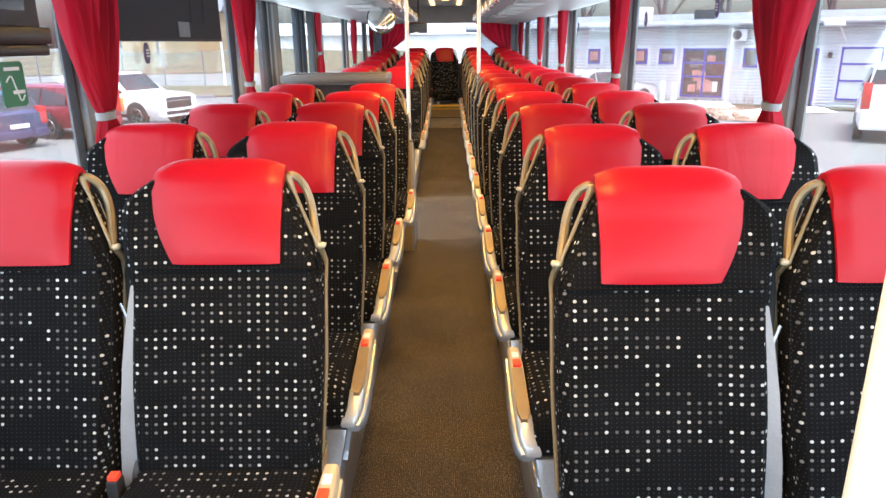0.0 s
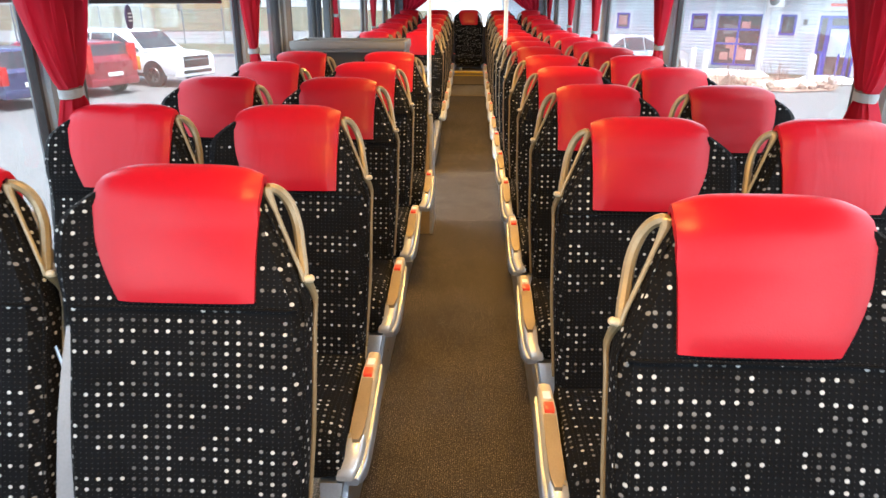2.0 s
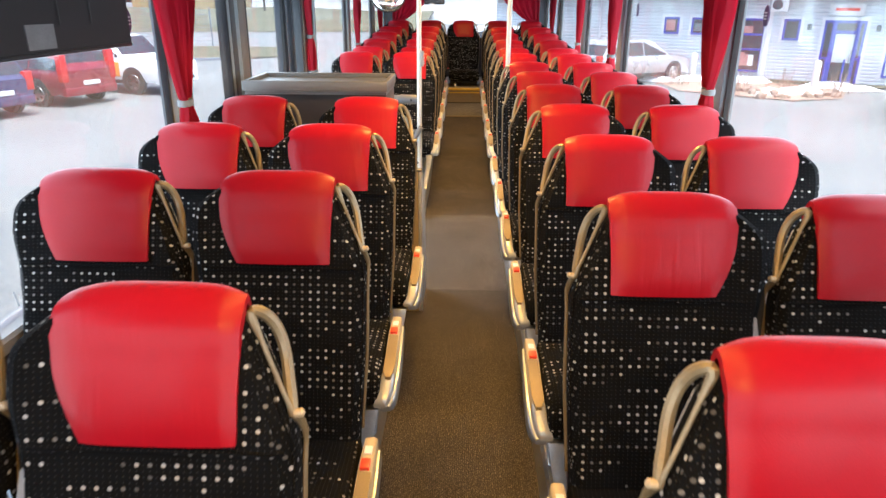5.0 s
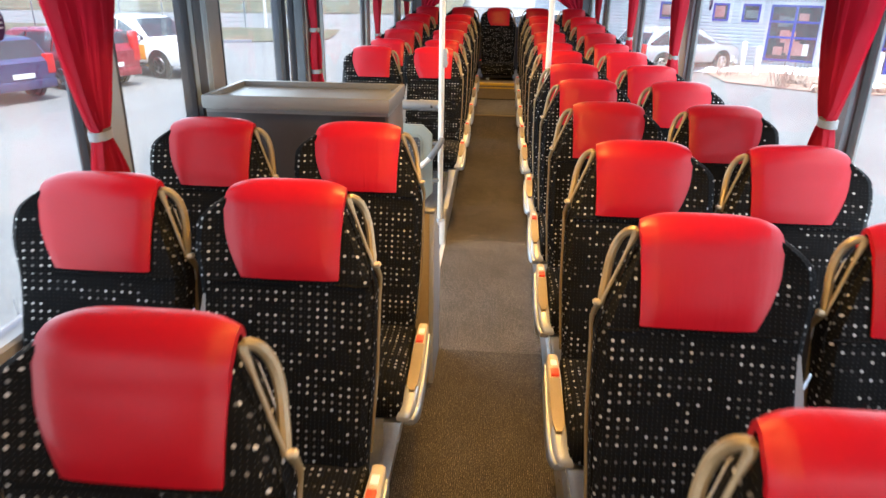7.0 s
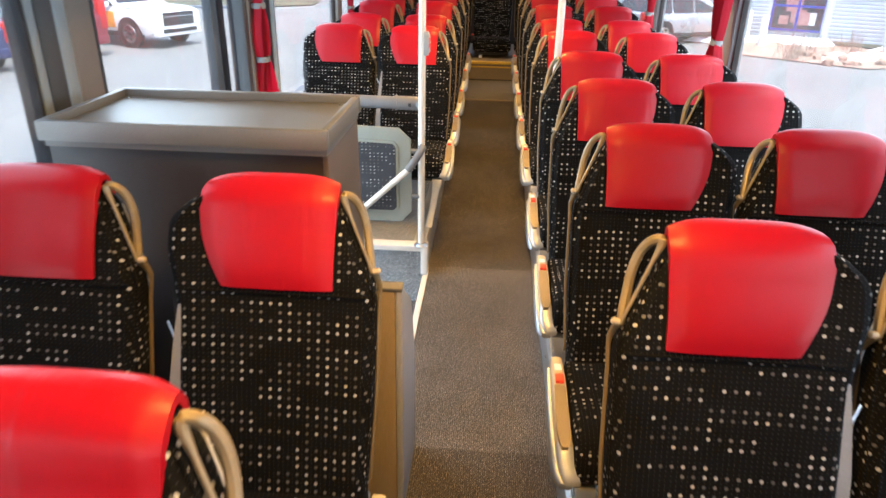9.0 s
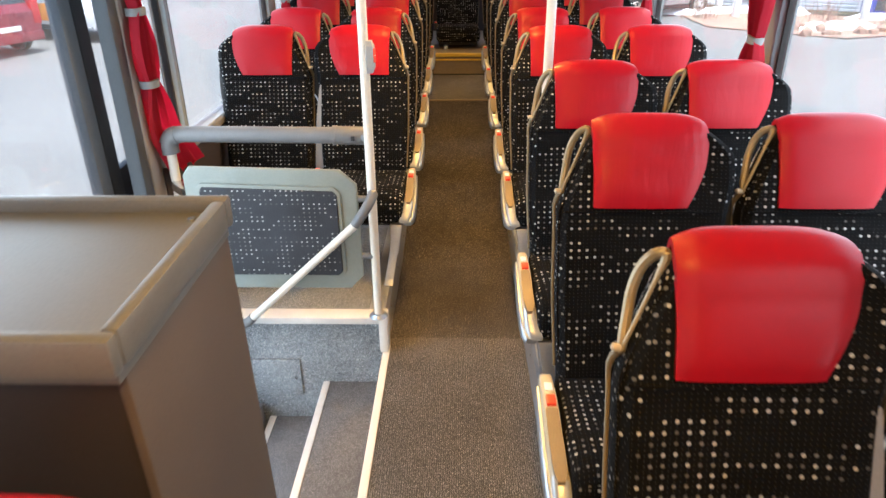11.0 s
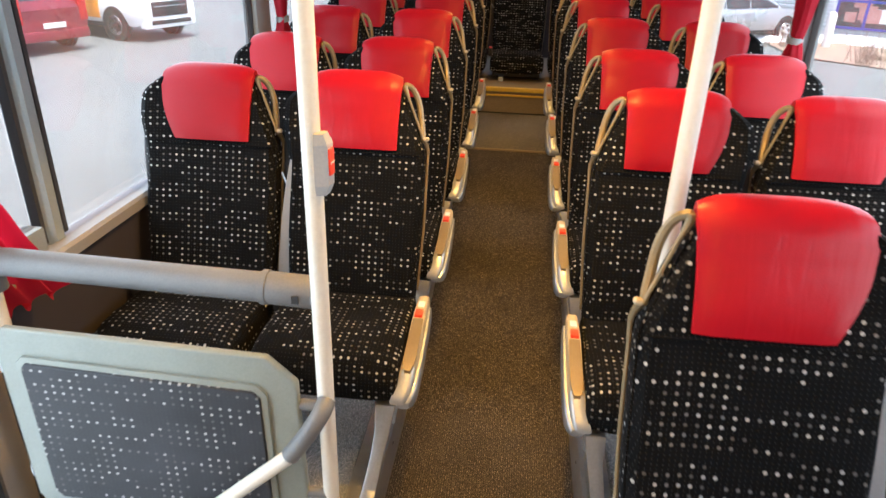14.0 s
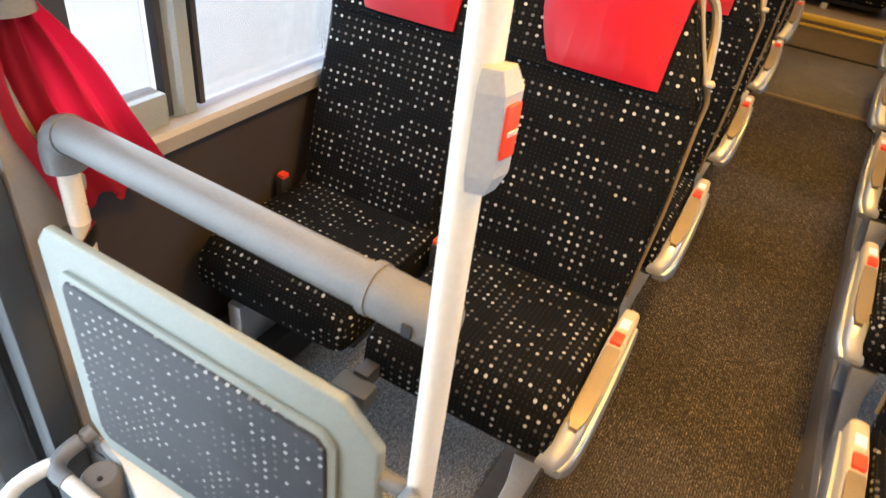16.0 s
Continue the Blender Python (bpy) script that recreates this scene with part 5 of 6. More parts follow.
sheet("grass_verge", [(-120, 20), (-30, 27), (-19, 31.5), (-11.5, 34.5), (-8.5, 37), (-9.5, 44), (-30, 44), (-120, 38)], GROUND + 0.05, GRASS, "strip of dry winter grass before the road", "grass")
sheet("far_verge", [(-160, 56), (-30, 62), (-4, 68), (-4, 260), (-160, 260)], GROUND + 0.05, GRASS, "dry winter grass beyond the road", "grass")
sheet("gravel_bed", [(6.9, 24.2), (9.6, 22.0), (11.3, 22.6), (13.0, 25.5), (7.0, 29.0)], GROUND + 0.03, GRAVEL, "brown gravel bed before the building", "gravel")
sheet("lawn_strip", [(1.0, 32.6), (25.0, 18.75), (25.5, 19.55), (1.5, 33.4)], GROUND + 0.06, GRASS, "strip of dull grass along the building", "grass")
structure("kerb", prism([(-30, 26.9), (-19, 31.4), (-11.5, 34.4), (-11.6, 34.65), (-19.1, 31.65), (-30, 27.15)], "z", GROUND, GROUND + 0.12), ROOF, "kerb stone along the yard", "kerb", False)

# grassy bank behind the yard
bm = bmesh.new()
rows = []
for i in range(10):
    k = i / 9
    rows.append([bm.verts.new((-110 + 106 * j / 40, 68 + 34 * k + 3 * noise.noise((j * 0.3, k * 2, 0)), GROUND + 0.05 + 2.3 * math.sin(k * 1.57) * (0.75 + 0.3 * noise.noise((j * 0.17, 3, 1))))) for j in range(41)])
for a, b in zip(rows, rows[1:]):
    for j in range(40):
        bm.faces.new((a[j], a[j + 1], b[j + 1], b[j]))
structure("grass_bank", bm, GRASS, "low bank of dry grass beyond the path", "grass")


def wheel(parent, x, y, r, w):
    out = 1 if y > 0 else -1
    ty = part("wheel", tube([(x, y - w / 2, r), (x, y - w / 2 + 0.03, r), (x, y + w / 2 - 0.03, r), (x, y + w / 2, r)], [r * 0.93, r, r, r * 0.93], 28), TYRE, parent, "black tyre")
    part("rim", tube([(x, y + out * (w / 2 - 0.01), r), (x, y + out * (w / 2 + 0.006), r)], [r * 0.66, r * 0.62], 24), STEEL, ty, "alloy rim")
    for k in range(5):
        a = 2 * math.pi * k / 5
        part("spoke_gap", tube([(x + 0.40 * r * math.cos(a), y + out * (w / 2 + 0.002), r + 0.40 * r * math.sin(a)), (x + 0.40 * r * math.cos(a), y + out * (w / 2 + 0.009), r + 0.40 * r * math.sin(a))], r * 0.13, 10), TYRE, ty)


def car(name, paint, m, length, width, belt, roof, hood, shape, label, base=0.30, r=0.33, tail=0.0, nose=0.70):
    """A car along +x (its front), near side at -y. shape: x fractions of rear roof, front roof, screen foot and the rear glass foot."""
    ob = thing(name, label, "car", "parked cars", m)
    L, W = length / 2, width / 2
    rr, fr, sf, rg = (-L + length * k for k in shape)

    def top(x):
        if x < rg:
            return belt
        if x < rr:
            return belt + (roof - belt) * (x - rg) / max(0.01, rr - rg)
        if x < fr:
            return roof - 0.03 * ((x - (rr + fr) / 2) / (fr - rr)) ** 2 * 4
        if x < sf:
            return roof - 0.03 + (hood - roof + 0.03) * (x - fr) / (sf - fr)
        return hood - (hood - nose) * (0.35 * (x - sf) / (L - sf) + 0.65 * ((x - sf) / (L - sf)) ** 5)
    rings = []
    n = 30
    for i in range(n + 1):
        x = -L + length * i / n
        t = top(x)
        e = 1 - 0.10 * max(0.0, (abs(x) - L + 0.45) / 0.45) ** 2
        b = base + 0.10 * max(0.0, (abs(x) - L + 0.5) / 0.5) ** 2
        s = min(t, belt)
        wt = W * e
        cab = max(0.0, (t - belt) / (roof - belt))
        upper = wt - 0.20 * cab - 0.05
        ring = []
        for sg in (-1, 1):
            col = [(sg * wt * 0.93, b), (sg * wt, b + 0.18), (sg * wt * 1.0, (b + s) / 2 + 0.05), (sg * (wt - 0.02), s - 0.05), (sg * (wt - 0.05), s), (sg * (upper + 0.03), t - 0.05 * cab - 0.005), (sg * (upper - 0.06), t)]
            ring += col if sg < 0 else col[::-1]
        rings.append([(x, yy, zz) for yy, zz in ring])
    part("body", loft(rings), paint, ob, "painted body")
    # side glass, screens
    for sg in (-1, 1):
        bx0, bx1 = rg + 0.10, sf - 0.12
        cuts = [bx0 + (bx1 - bx0) * k for k in (0.0, 0.30, 0.62, 1.0)]
        for a, b in zip(cuts, cuts[1:]):
            bmg = bmesh.new()
            q = []
            for x, lift in ((a + 0.04, 0), (b - 0.04, 0), (b - 0.04, 1), (a + 0.04, 1)):
                t = top(x)
                cab = max(0.0, (t - belt) / (roof - belt))
                z0, z1 = belt + 0.03, max(belt + 0.06, t - 0.09)
                y0, y1 = W - 0.045, W - 0.20 * cab - 0.012
                k = 0.0 if not lift else (z1 - belt) / max(0.02, t - belt)
                q.append((x, sg * (y0 + (y1 - y0) * k + 0.012), z1 if lift else z0))
            f = bmg.faces.new([bmg.verts.new(p) for p in q])
            r_ = bmesh.ops.extrude_face_region(bmg, geom=[f])
            for v in [g for g in r_["geom"] if isinstance(g, bmesh.types.BMVert)]:
                v.co.y -= sg * 0.05
            part("side_window", bmg, CARGLASS, ob, "dark side glass", False)
        part("door_handle", box(-0.35, -0.20, sg * W - 0.02, sg * W + 0.015, belt - 0.13, belt - 0.10, 0.008), paint, ob)
        part("sill", box(-L + 0.95, L - 1.0, sg * (W - 0.04) - 0.02, sg * (W - 0.04) + 0.02, base - 0.06, base + 0.05, 0.01), BLACK, ob)
        for x in (-L + length * 0.19, L - length * 0.20):
            part("wheel_arch", tube([(x, sg * (W - 0.10), r + 0.02), (x, sg * (W + 0.006), r + 0.02)], r * 1.16, 28), BLACK, ob)
            wheel(ob, x, sg * (W - 0.095), r, 0.205)
    for (xa, za), (xb, zb), nm in (((fr + 0.06, roof - 0.07), (sf - 0.04, hood + 0.03), "windscreen"), ((rr - 0.03, roof - 0.08), (rg + 0.03, belt + 0.06), "rear_window")):
        k = 0.02 if nm == "windscreen" else -0.02
        bmg = bmesh.new()
        vs = [bmg.verts.new(p) for p in ((xb + k, -W + 0.14, zb), (xb + k, W - 0.14, zb), (xa + k, W - 0.26, za), (xa + k, -W + 0.26, za))]
        f = bmg.faces.new(vs)
        r_ = bmesh.ops.extrude_face_region(bmg, geom=[f])
        for v in [g for g in r_["geom"] if isinstance(g, bmesh.types.BMVert)]:
            v.co.x -= k * 2
            v.co.z -= 0.02
        part(nm, bmg, CARGLASS, ob, "dark screen glass", False)
    for sg in (-1, 1):
        part("headlight", box(L - 0.36, L - 0.10, sg * (W - 0.24) - 0.17, sg * (W - 0.24) + 0.17, nose - 0.12, nose - 0.01, 0.03), LAMPGLASS, ob, "clear headlight")
        part("tail_lamp", box(-L - 0.012, -L + 0.16, sg * (W - 0.15) - 0.10, sg * (W - 0.15) + 0.10, belt - 0.28, belt + 0.06 + tail, 0.03), REDLENS, ob, "red tail lamp")
    part("grille", box(L - 0.12, L - 0.015, -W + 0.42, W - 0.42, base + 0.22, base + 0.36, 0.02), BLACK, ob)
    part("bumper", box(L - 0.20, L + 0.02, -W + 0.10, W - 0.10, base - 0.05, base + 0.14, 0.05), BLACK if tail > 0.3 else paint, ob)
    part("bumper", box(-L - 0.03, -L + 0.20, -W + 0.08, W - 0.08, base - 0.02, base + 0.20, 0.05), paint, ob)
    part("number_plate", box(-L - 0.045, -L - 0.028, -0.26, 0.26, base + 0.24, base + 0.35, 0.004), PAPER, ob, "white plate with plain bar")
    part("number_plate", box(L + 0.015, L + 0.03, -0.26, 0.26, base + 0.06, base + 0.16, 0.004), PAPER, ob, "white plate with plain bar")
    return ob


def paint(name, a, metal=0.2):
    m = worn(name, a, tuple(min(1, c * 1.12) for c in a), 0.25, metal, 0.8, 30.0, 0.01, 0.001)
    m.node_tree.nodes["Principled BSDF"].inputs["Coat Weight"].default_value = 0.6
    return m


WHITEPAINT, REDPAINT, BLUEPAINT, SILVERPAINT = paint("white_car_paint", (0.72, 0.73, 0.74), 0.0), paint("dark_red_car_paint", (0.22, 0.015, 0.025)), paint("dark_blue_car_paint", (0.035, 0.04, 0.11)), paint("silver_car_paint", (0.45, 0.47, 0.50), 0.5)
ORANGE = paint("orange_decal", (0.75, 0.28, 0.03), 0.0)
car("estate_car", BLUEPAINT, pose(-12.85, 18.2, GROUND, 0, 0, 160), 4.6, 1.76, 0.88, 1.43, 0.92, (0.08, 0.60, 0.74, 0.02), "dark blue estate car parked in the yard", tail=0.1)
car("estate_car", REDPAINT, pose(-12.17, 20.75, GROUND, 0, 0, 160), 4.72, 1.82, 0.92, 1.47, 0.95, (0.06, 0.62, 0.75, 0.015), "dark red estate car parked in the yard", tail=0.42)
suv = car("suv", WHITEPAINT, pose(-10.8, 23.3, GROUND, 0, 0, 340), 4.65, 1.80, 1.02, 1.68, 1.05, (0.14, 0.58, 0.72, 0.03), "white sport utility car parked in the yard", base=0.36, r=0.36, tail=0.2, nose=0.90)
part("front_grille", box(2.20, 2.345, -0.56, 0.56, 0.58, 0.92, 0.03), BLACK, suv, "broad dark front grille")
part("chrome_bar", box(2.30, 2.36, -0.50, 0.50, 0.80, 0.83, 0.01), STEEL, suv, "chrome grille bar")
part("lower_grille", box(2.25, 2.365, -0.62, 0.62, 0.40, 0.50, 0.02), BLACK, suv, "lower air intake")
part("side_decal", box(0.42, 0.92, -0.912, -0.80, 0.50, 0.92, 0.02), ORANGE, suv, "orange patch on the door")
part("roof_rail", tube([(-1.5, -0.62, 1.70), (0.25, -0.62, 1.71)], 0.02, 8), STEEL, suv)
part("side_mirror", box(0.62, 0.80, -1.06, -0.88, 1.02, 1.16, 0.04), WHITEPAINT, suv, "door mirror")
car("hatchback", SILVERPAINT, pose(6.0, 27.2, GROUND, 0, 0, 30), 4.3, 1.76, 0.92, 1.48, 0.94, (0.14, 0.58, 0.74, 0.04), "silver hatchback parked before the building")
car("van", WHITEPAINT, pose(12.0, 18.9, GROUND, 0, 0, 60), 4.5, 1.84, 1.10, 1.85, 1.12, (0.05, 0.66, 0.80, 0.012), "white van parked near the building", base=0.34, tail=0.3)
car("van", WHITEPAINT, pose(2.2, 29.2, GROUND, 0, 0, 5), 4.4, 1.8, 1.05, 1.8, 1.08, (0.05, 0.66, 0.80, 0.012), "white van parked beside the silver hatchback", base=0.34, tail=0.3)

# workshop building, its front turned towards the coach
Z0 = GROUND - 0.1
bld = thing("workshop_building", "long pale grey corrugated building with blue windows and doors", "building", "", pose(9.2, 29.0, Z0, 0, 0, -30))


def wall_run(x0, x1):
    h, step, z = 3.05, 0.12, 0.0
    prof = []
    while z < h:
        prof += [(0.0, z), (-0.022, z + 0.03), (-0.022, z + 0.09)]
        z += step
    prof += [(0.0, h), (0.3, h), (0.3, 0.0)]
    return prism(prof, "x", x0, x1)


part("wall", wall_run(-9.0, 2.08), SIDING, bld, "corrugated metal wall", False)
part("wall", wall_run(2.24, 24.0), SIDING, bld, "corrugated metal wall", False)
part("pier", box(2.08, 2.24, -0.06, 0.3, 0, 3.05, 0.01), WHITEWALL, bld, "white wall strip", False)
part("wall", box(-9.0, 24.0, 0.3, 9.0, 0, 3.0), WHITEWALL, bld, "", False)
part("roof", prism([(-0.55, 3.02), (-0.55, 3.28), (9.5, 3.9), (9.5, 3.02)], "x", -9.3, 24.5), ROOF, bld, "grey projecting roof edge", False)
part("gutter", prism([(-0.66, 3.18), (-0.66, 3.30), (-0.55, 3.30), (-0.55, 3.14), (-0.60, 3.12)], "x", -9.3, 24.5), SIDING, bld, "pale metal gutter", False)


def facade_window(x0, x1, z0, z1, cols, bars, posters=0, pane=None):
    w = part("window", box(x0, x1, -0.03, 0.02, z0, z1), pane or DARKGLASS, bld, "blue framed glazing", False)
    for a, b, c, d in ((x0 - 0.17, x0 - 0.07, z0 - 0.15, z1 + 0.17), (x1 + 0.07, x1 + 0.17, z0 - 0.15, z1 + 0.17), (x0 - 0.07, x1 + 0.07, z1 + 0.07, z1 + 0.17)):
        part("surround", box(a, b, -0.05, 0.03, c, d), WHITEWALL, w, "white surround", False)
    f = 0.07
    for a, b, c, d in ((x0 - f, x0, z0 - f, z1 + f), (x1, x1 + f, z0 - f, z1 + f), (x0, x1, z1, z1 + f), (x0, x1, z0 - f, z0)):
        part("frame", box(a, b, -0.07, 0.03, c, d), BLUE, w, "blue frame", False)
    for k in range(1, cols):
        x = x0 + (x1 - x0) * k / cols
        part("mullion", box(x - 0.04, x + 0.04, -0.065, 0.025, z0, z1), BLUE, w, "blue mullion", False)
    for k in bars:
        z = z0 + (z1 - z0) * k
        part("transom", box(x0, x1, -0.06, 0.022, z - 0.035, z + 0.035), BLUE, w, "blue transom", False)
    rp = random.Random(int(x0 * 100))
    for k in range(posters):
        px = x0 + 0.06 + (x1 - x0 - 0.5) * rp.random()
        pz = z0 + 0.06 + (z1 - z0 - 0.45) * rp.random()
        part("poster", box(px, px + rp.uniform(0.3, 0.5), -0.036 - 0.001 * k, -0.031, pz, pz + rp.uniform(0.22, 0.42)), rp.choice((POSTERRED, PAPER, POSTERRED, BAND)), w, "sheet behind the glass", False)
    return w


for x0, x1 in ((-3.5, -3.1), (-1.53, -1.1), (-0.5, -0.03)):
    facade_window(x0, x1, 1.72, 2.20, 1, (), 1)
facade_window(0.45, 1.98, 0.45, 2.20, 2, (0.42, 0.72), 9)
facade_window(2.70, 3.1, 1.62, 2.20, 1, ())
facade_window(5.98, 7.15, 0.48, 2.22, 1, (0.36, 0.70), 0, PALEBLIND)
facade_window(9.6, 11.2, 0.45, 2.20, 2, (0.42,), 3)
facade_window(13.5, 15.0, 0.45, 2.20, 2, (0.42,), 2)
dr = part("door", box(3.93, 5.20, -0.03, 0.02, 0.08, 2.25), DARKGLASS, bld, "glazed entrance door in a blue frame", False)
for a, b, c, d in ((3.83, 3.93, 0.0, 2.35), (5.20, 5.30, 0.0, 2.35), (3.93, 5.20, 2.25, 2.35)):
    part("surround", box(a, b, -0.05, 0.03, c, d), WHITEWALL, dr, "white surround", False)
for a, b, c, d in ((3.93, 4.0, 0.08, 2.25), (5.13, 5.20, 0.08, 2.25), (4.18, 4.32, 0.08, 2.16), (4.92, 5.04, 0.08, 2.16), (4.0, 5.13, 2.16, 2.25), (4.32, 4.92, 0.08, 0.22), (4.32, 4.92, 1.82, 1.92), (4.0, 4.18, 0.95, 1.02), (5.04, 5.13, 0.95, 1.02)):
    part("frame", box(a, b, -0.075, 0.03, c, d), BLUE, dr, "blue door frame", False)
part("notice", box(4.33, 4.91, -0.05, -0.032, 0.85, 1.80), PALEBLIND, dr, "white drawn roller screen", False)
part("pull", tube([(4.86, -0.12, 0.9), (4.86, -0.12, 1.3)], 0.02, 8), STEEL, dr)
part("hand_post", tube([(4.75, -0.75, -0.1), (4.75, -0.75, 1.0)], 0.035, 8), BLUE, dr, "blue post before the door")
part("hand_post", tube([(4.20, -0.75, -0.1), (4.20, -0.75, 1.0)], 0.035, 8), BLUE, dr, "blue post before the door")
part("roof_box", box(0.35, 1.15, 1.6, 2.4, 3.35, 3.78), BLACK, bld, "dark box on the roof", False)
part("roof_box", box(-2.9, -1.5, 1.2, 2.2, 3.3, 3.95), WHITEWALL, bld, "white box on the roof", False)
part("canopy_strut", tube([(5.75, -0.62, 3.0), (6.02, -0.06, 2.45)], 0.03, 6), WHITEWALL, bld, "white strut")
ac = part("air_conditioner", box(2.16, 2.72, -0.42, -0.06, 2.52, 2.98, 0.03), WHITEWALL, bld, "white air conditioning unit")
part("fan_guard", tube([(2.37, -0.425, 2.75), (2.37, -0.44, 2.75)], 0.17, 24), BLACK, ac)
sg_ = part("sign", box(4.0, 5.08, -0.12, -0.06, 2.42, 2.80, 0.01), WHITEWALL, bld, "white sign with a red bar", False)
part("bar", box(4.18, 4.90, -0.13, -0.12, 2.56, 2.66), REDBTN, sg_, "", False)
for x in (3.47, 5.56):
    part("wall_lamp", box(x - 0.07, x + 0.07, -0.16, -0.02, 1.92, 2.12, 0.02), BLACK, bld, "dark wall lamp")
part("floodlight", box(5.25, 5.9, -0.95, -0.62, 3.02, 3.16, 0.02), WHITEWALL, bld, "white floodlight")
for x in (-4.2, 2.05, 8.6):
    part("downpipe", tube([(x, -0.07, 0.0), (x, -0.07, 3.0)], 0.05, 10), SIDING, bld)

# neighbours far off
far = thing("distant_hall", "pale long hall beyond the rear of the coach", "building", "", pose(-14, 95, GROUND))
part("wall", box(-14, 26, 0, 20, 0, 3.6), WHITEWALL, far, "", False)
part("roof", prism([(-0.4, 3.6), (20.4, 3.6), (10, 5.4)], "x", -14.4, 26.4), SIDING, far, "pale metal roof", False)
hut = thing("brick_house", "brown house far beyond the grass bank", "house", "", pose(-44, 112, GROUND + 0.0))
part("wall", box(-8, 8, 0, 9, 0, 7.5), WOODEDGE, hut, "", False)
part("roof", prism([(-0.5, 7.5), (9.5, 7.5), (4.5, 10.4)], "x", -8.5, 8.5), ROOF, hut, "", False)
for i in range(4):
    part("window", box(-6.5 + i * 3.8, -5.2 + i * 3.8, -0.05, 0.0, 4.8, 6.2), DARKGLASS, hut, "", False)


def bare_tree(x, y, h, seed):
    """A leafless winter tree: tapered trunk, limbs and twigs."""
    rnd = random.Random(seed)
    ob = thing("bare_tree", "leafless grey winter tree", "tree", "bare trees", pose(x, y, GROUND))
    bm = bmesh.new()

    def limb(p, d, l, r, depth):
        pts = [p]
        q = Vector(p)
        dd = Vector(d)
        for k in range(3):
            dd = (dd + Vector((rnd.uniform(-.18, .18), rnd.uniform(-.18, .18), rnd.uniform(-.02, .12)))).normalized()
            q = q + dd * l / 3
            pts.append(q.copy())
        tube(pts, [r, r * 0.85, r * 0.7, r * 0.5], 5 if depth else 8, False, 1.0, bm)
        if depth < 4:
            for k in range(3 if depth else 5):
                a = rnd.uniform(0, 6.28)
                nd_ = (dd + 0.85 * Vector((math.cos(a), math.sin(a), rnd.uniform(-0.1, 0.5)))).normalized()
                limb(pts[rnd.choice((1, 2, 3))] if depth else pts[rnd.choice((2, 3))], nd_, l * rnd.uniform(0.55, 0.75), r * 0.5, depth + 1)
    limb(Vector((0, 0, 0)), Vector((0, 0, 1)), h * 0.45, h * 0.022, 0)
    part("trunk_and_limbs", bm, BARK, ob)


for i, (x, y, h) in enumerate(((13, 44, 11), (18, 46, 12), (9.5, 47, 10), (26, 48, 12), (-24, 86, 9), (-38, 92, 10), (-52, 96, 9))):
    bare_tree(x, y, h, 70 + i)

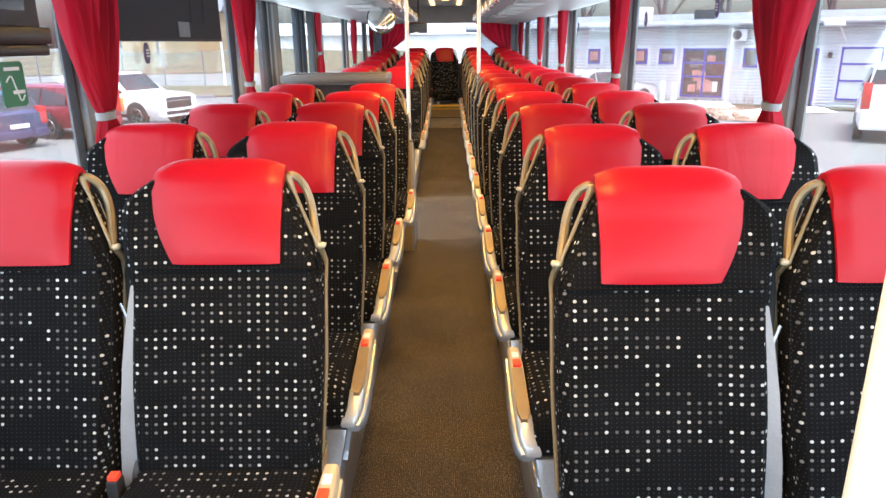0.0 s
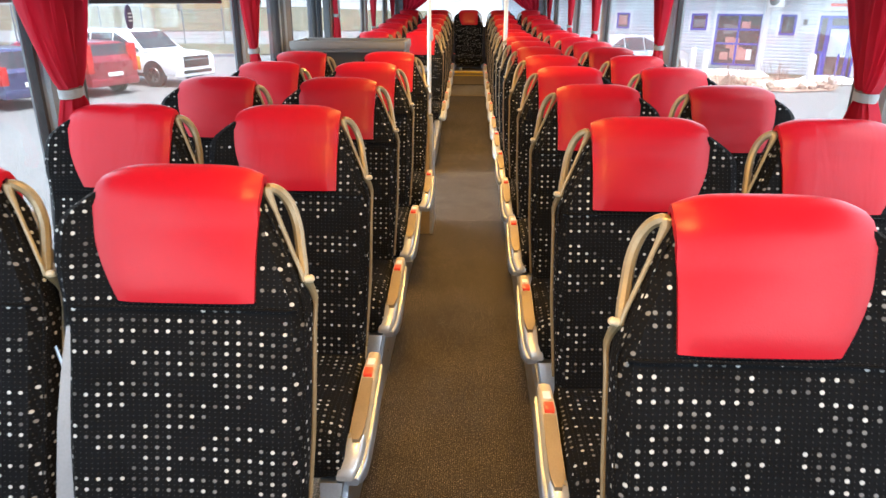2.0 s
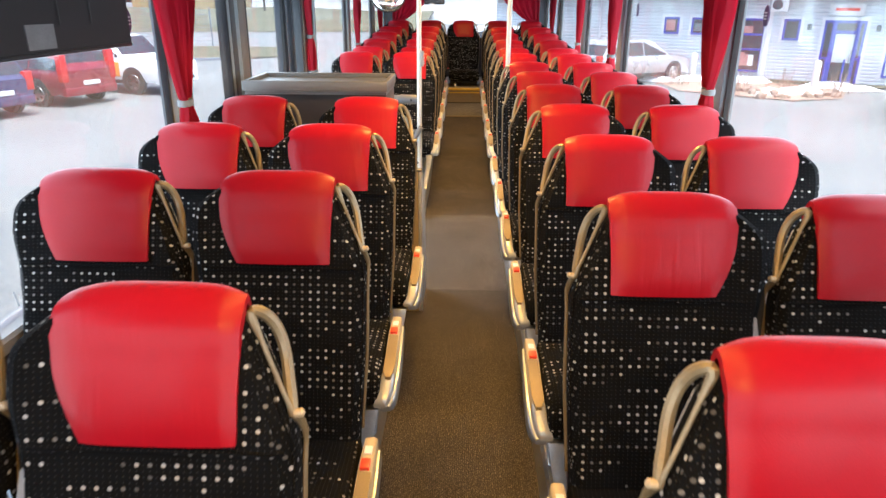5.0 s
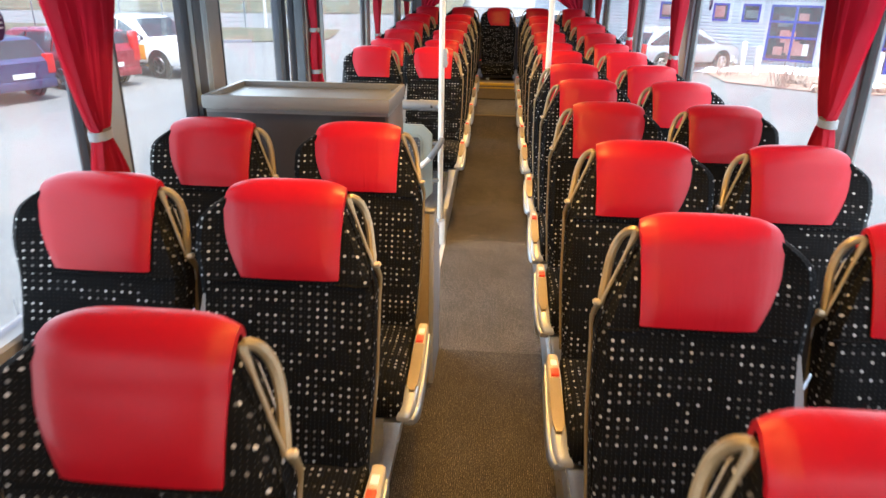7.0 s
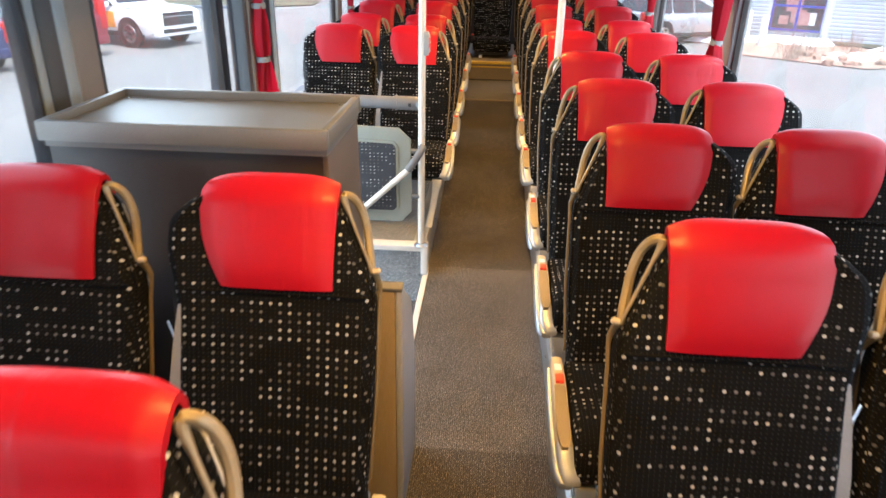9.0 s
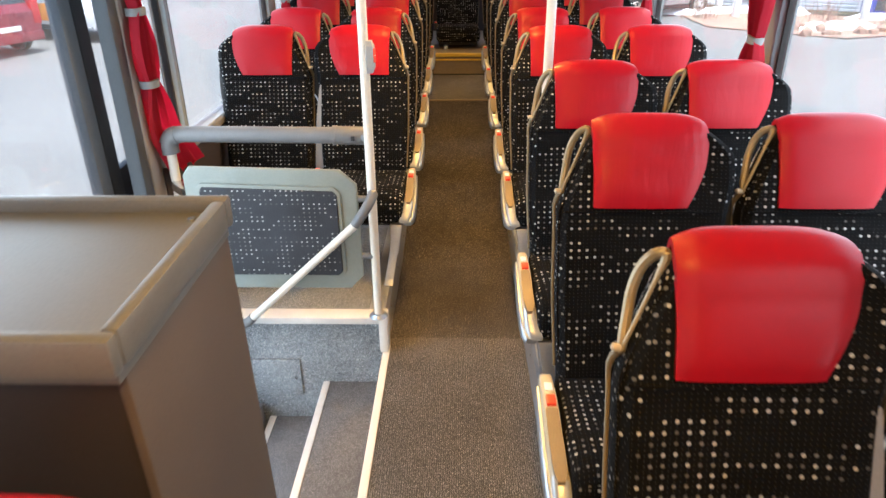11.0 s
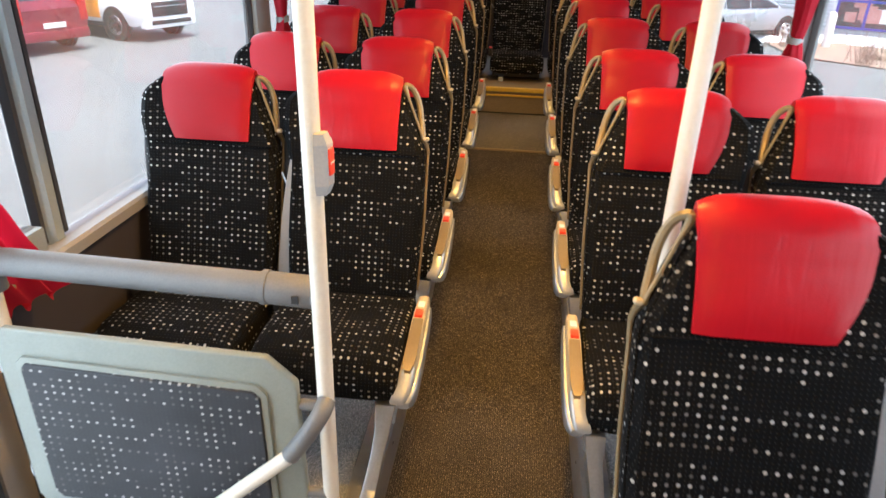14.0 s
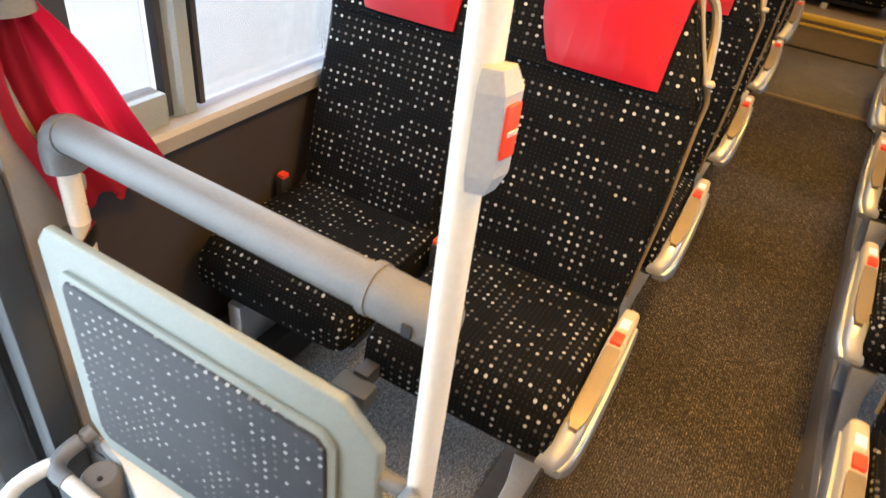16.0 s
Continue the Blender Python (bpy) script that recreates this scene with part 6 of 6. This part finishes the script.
# bollards, snow, stones, dry shrubs
for x, y in ((8.45, 26.3), (11.6, 25.0), (8.6, 28.2)):
    b = thing("bollard", "white painted round-topped bollard", "bollard", "bollards", pose(x, y, GROUND))
    part("post", tube([(0, 0, 0), (0, 0, 0.86), (0, 0, 0.92), (0, 0, 0.95)], [0.11, 0.11, 0.09, 0.03], 16), POSTPAINT, b)
rnd = random.Random(5)
bm = bmesh.new()
for x, y, sx, sy in ((8.0, 27.3, 0.9, 0.35), (9.2, 27.6, 1.3, 0.4), (10.3, 27.0, 0.9, 0.5), (9.7, 23.6, 0.7, 0.45), (10.5, 23.9, 1.0, 0.5), (12.8, 24.6, 0.8, 0.4), (7.0, 27.0, 0.8, 0.3), (12.4, 25.6, 1.0, 0.4)):
    c = bm.verts.new((x, y, GROUND + 0.20))
    rings = []
    for f, z in ((0.6, 0.17), (1.0, 0.03)):
        rings.append([bm.verts.new((x + sx * f * math.cos(a) * rnd.uniform(0.8, 1.15), y + sy * f * math.sin(a) * rnd.uniform(0.8, 1.15), GROUND + z * rnd.uniform(0.7, 1.2))) for a in [2 * math.pi * i / 14 for i in range(14)]])
    for i in range(14):
        bm.faces.new((c, rings[0][i], rings[0][(i + 1) % 14]))
        bm.faces.new((rings[0][i], rings[1][i], rings[1][(i + 1) % 14], rings[0][(i + 1) % 14]))
tagged(part("snow_patches", bm, SNOW), "patches of old snow on the gravel", "snow", "", "stuff")
bm = bmesh.new()
for i in range(46):
    x, y, r = rnd.uniform(8.8, 11.4), rnd.uniform(22.6, 24.6), rnd.uniform(0.06, 0.2)
    b = bmesh.new()
    bmesh.ops.create_icosphere(b, subdivisions=1, radius=r)
    for v in b.verts:
        v.co = Vector((x, y, GROUND + r * 0.4)) + v.co * rnd.uniform(0.7, 1.2)
    join(bm, b)
tagged(part("stones", bm, GRAVEL, None, "", False), "heap of rough stones beside the yard", "stones", "", "stuff")
bm = bmesh.new()
for i in range(240):
    cx, cy = rnd.choice(((8.3, 23.4), (9.0, 24.6), (10.8, 25.3), (12.0, 24.2), (7.4, 26.0)))
    x, y = cx + rnd.gauss(0, 0.25), cy + rnd.gauss(0, 0.25)
    a, l = rnd.uniform(0, 6.28), rnd.uniform(0.25, 0.7)
    tube([(x, y, GROUND), (x + 0.3 * l * math.cos(a), y + 0.3 * l * math.sin(a), GROUND + l)], [0.009, 0.003], 4, False, 1.0, bm)
tagged(part("dry_shrubs", bm, GRAVEL), "low bare twiggy shrubs on the gravel", "shrubs", "", "stuff")
fence = thing("fence", "grey wire mesh fence on thin posts beside the road", "fence")
for i in range(14):
    part("post", tube([(-45.0 + 2.27 * i, 36.5 + 0.62 * i, GROUND), (-45.0 + 2.27 * i, 36.5 + 0.62 * i, GROUND + 2.3)], 0.04, 6), ROOF, fence)
for z in (0.1, 0.35, 0.6, 0.85, 1.1, 1.35, 1.6, 1.85, 2.1, 2.25):
    part("wire", tube([(-45.0, 36.5, GROUND + z), (-45.0 + 2.27 * 13, 36.5 + 0.62 * 13, GROUND + z)], 0.008, 4), ROOF, fence)
mast = thing("marker_post", "tall white post at the edge of the yard", "post", "", pose(-14.0, 43.9, GROUND))
part("post", tube([(0, 0, 0), (0, 0, 2.9)], [0.09, 0.07], 10), POSTPAINT, mast)
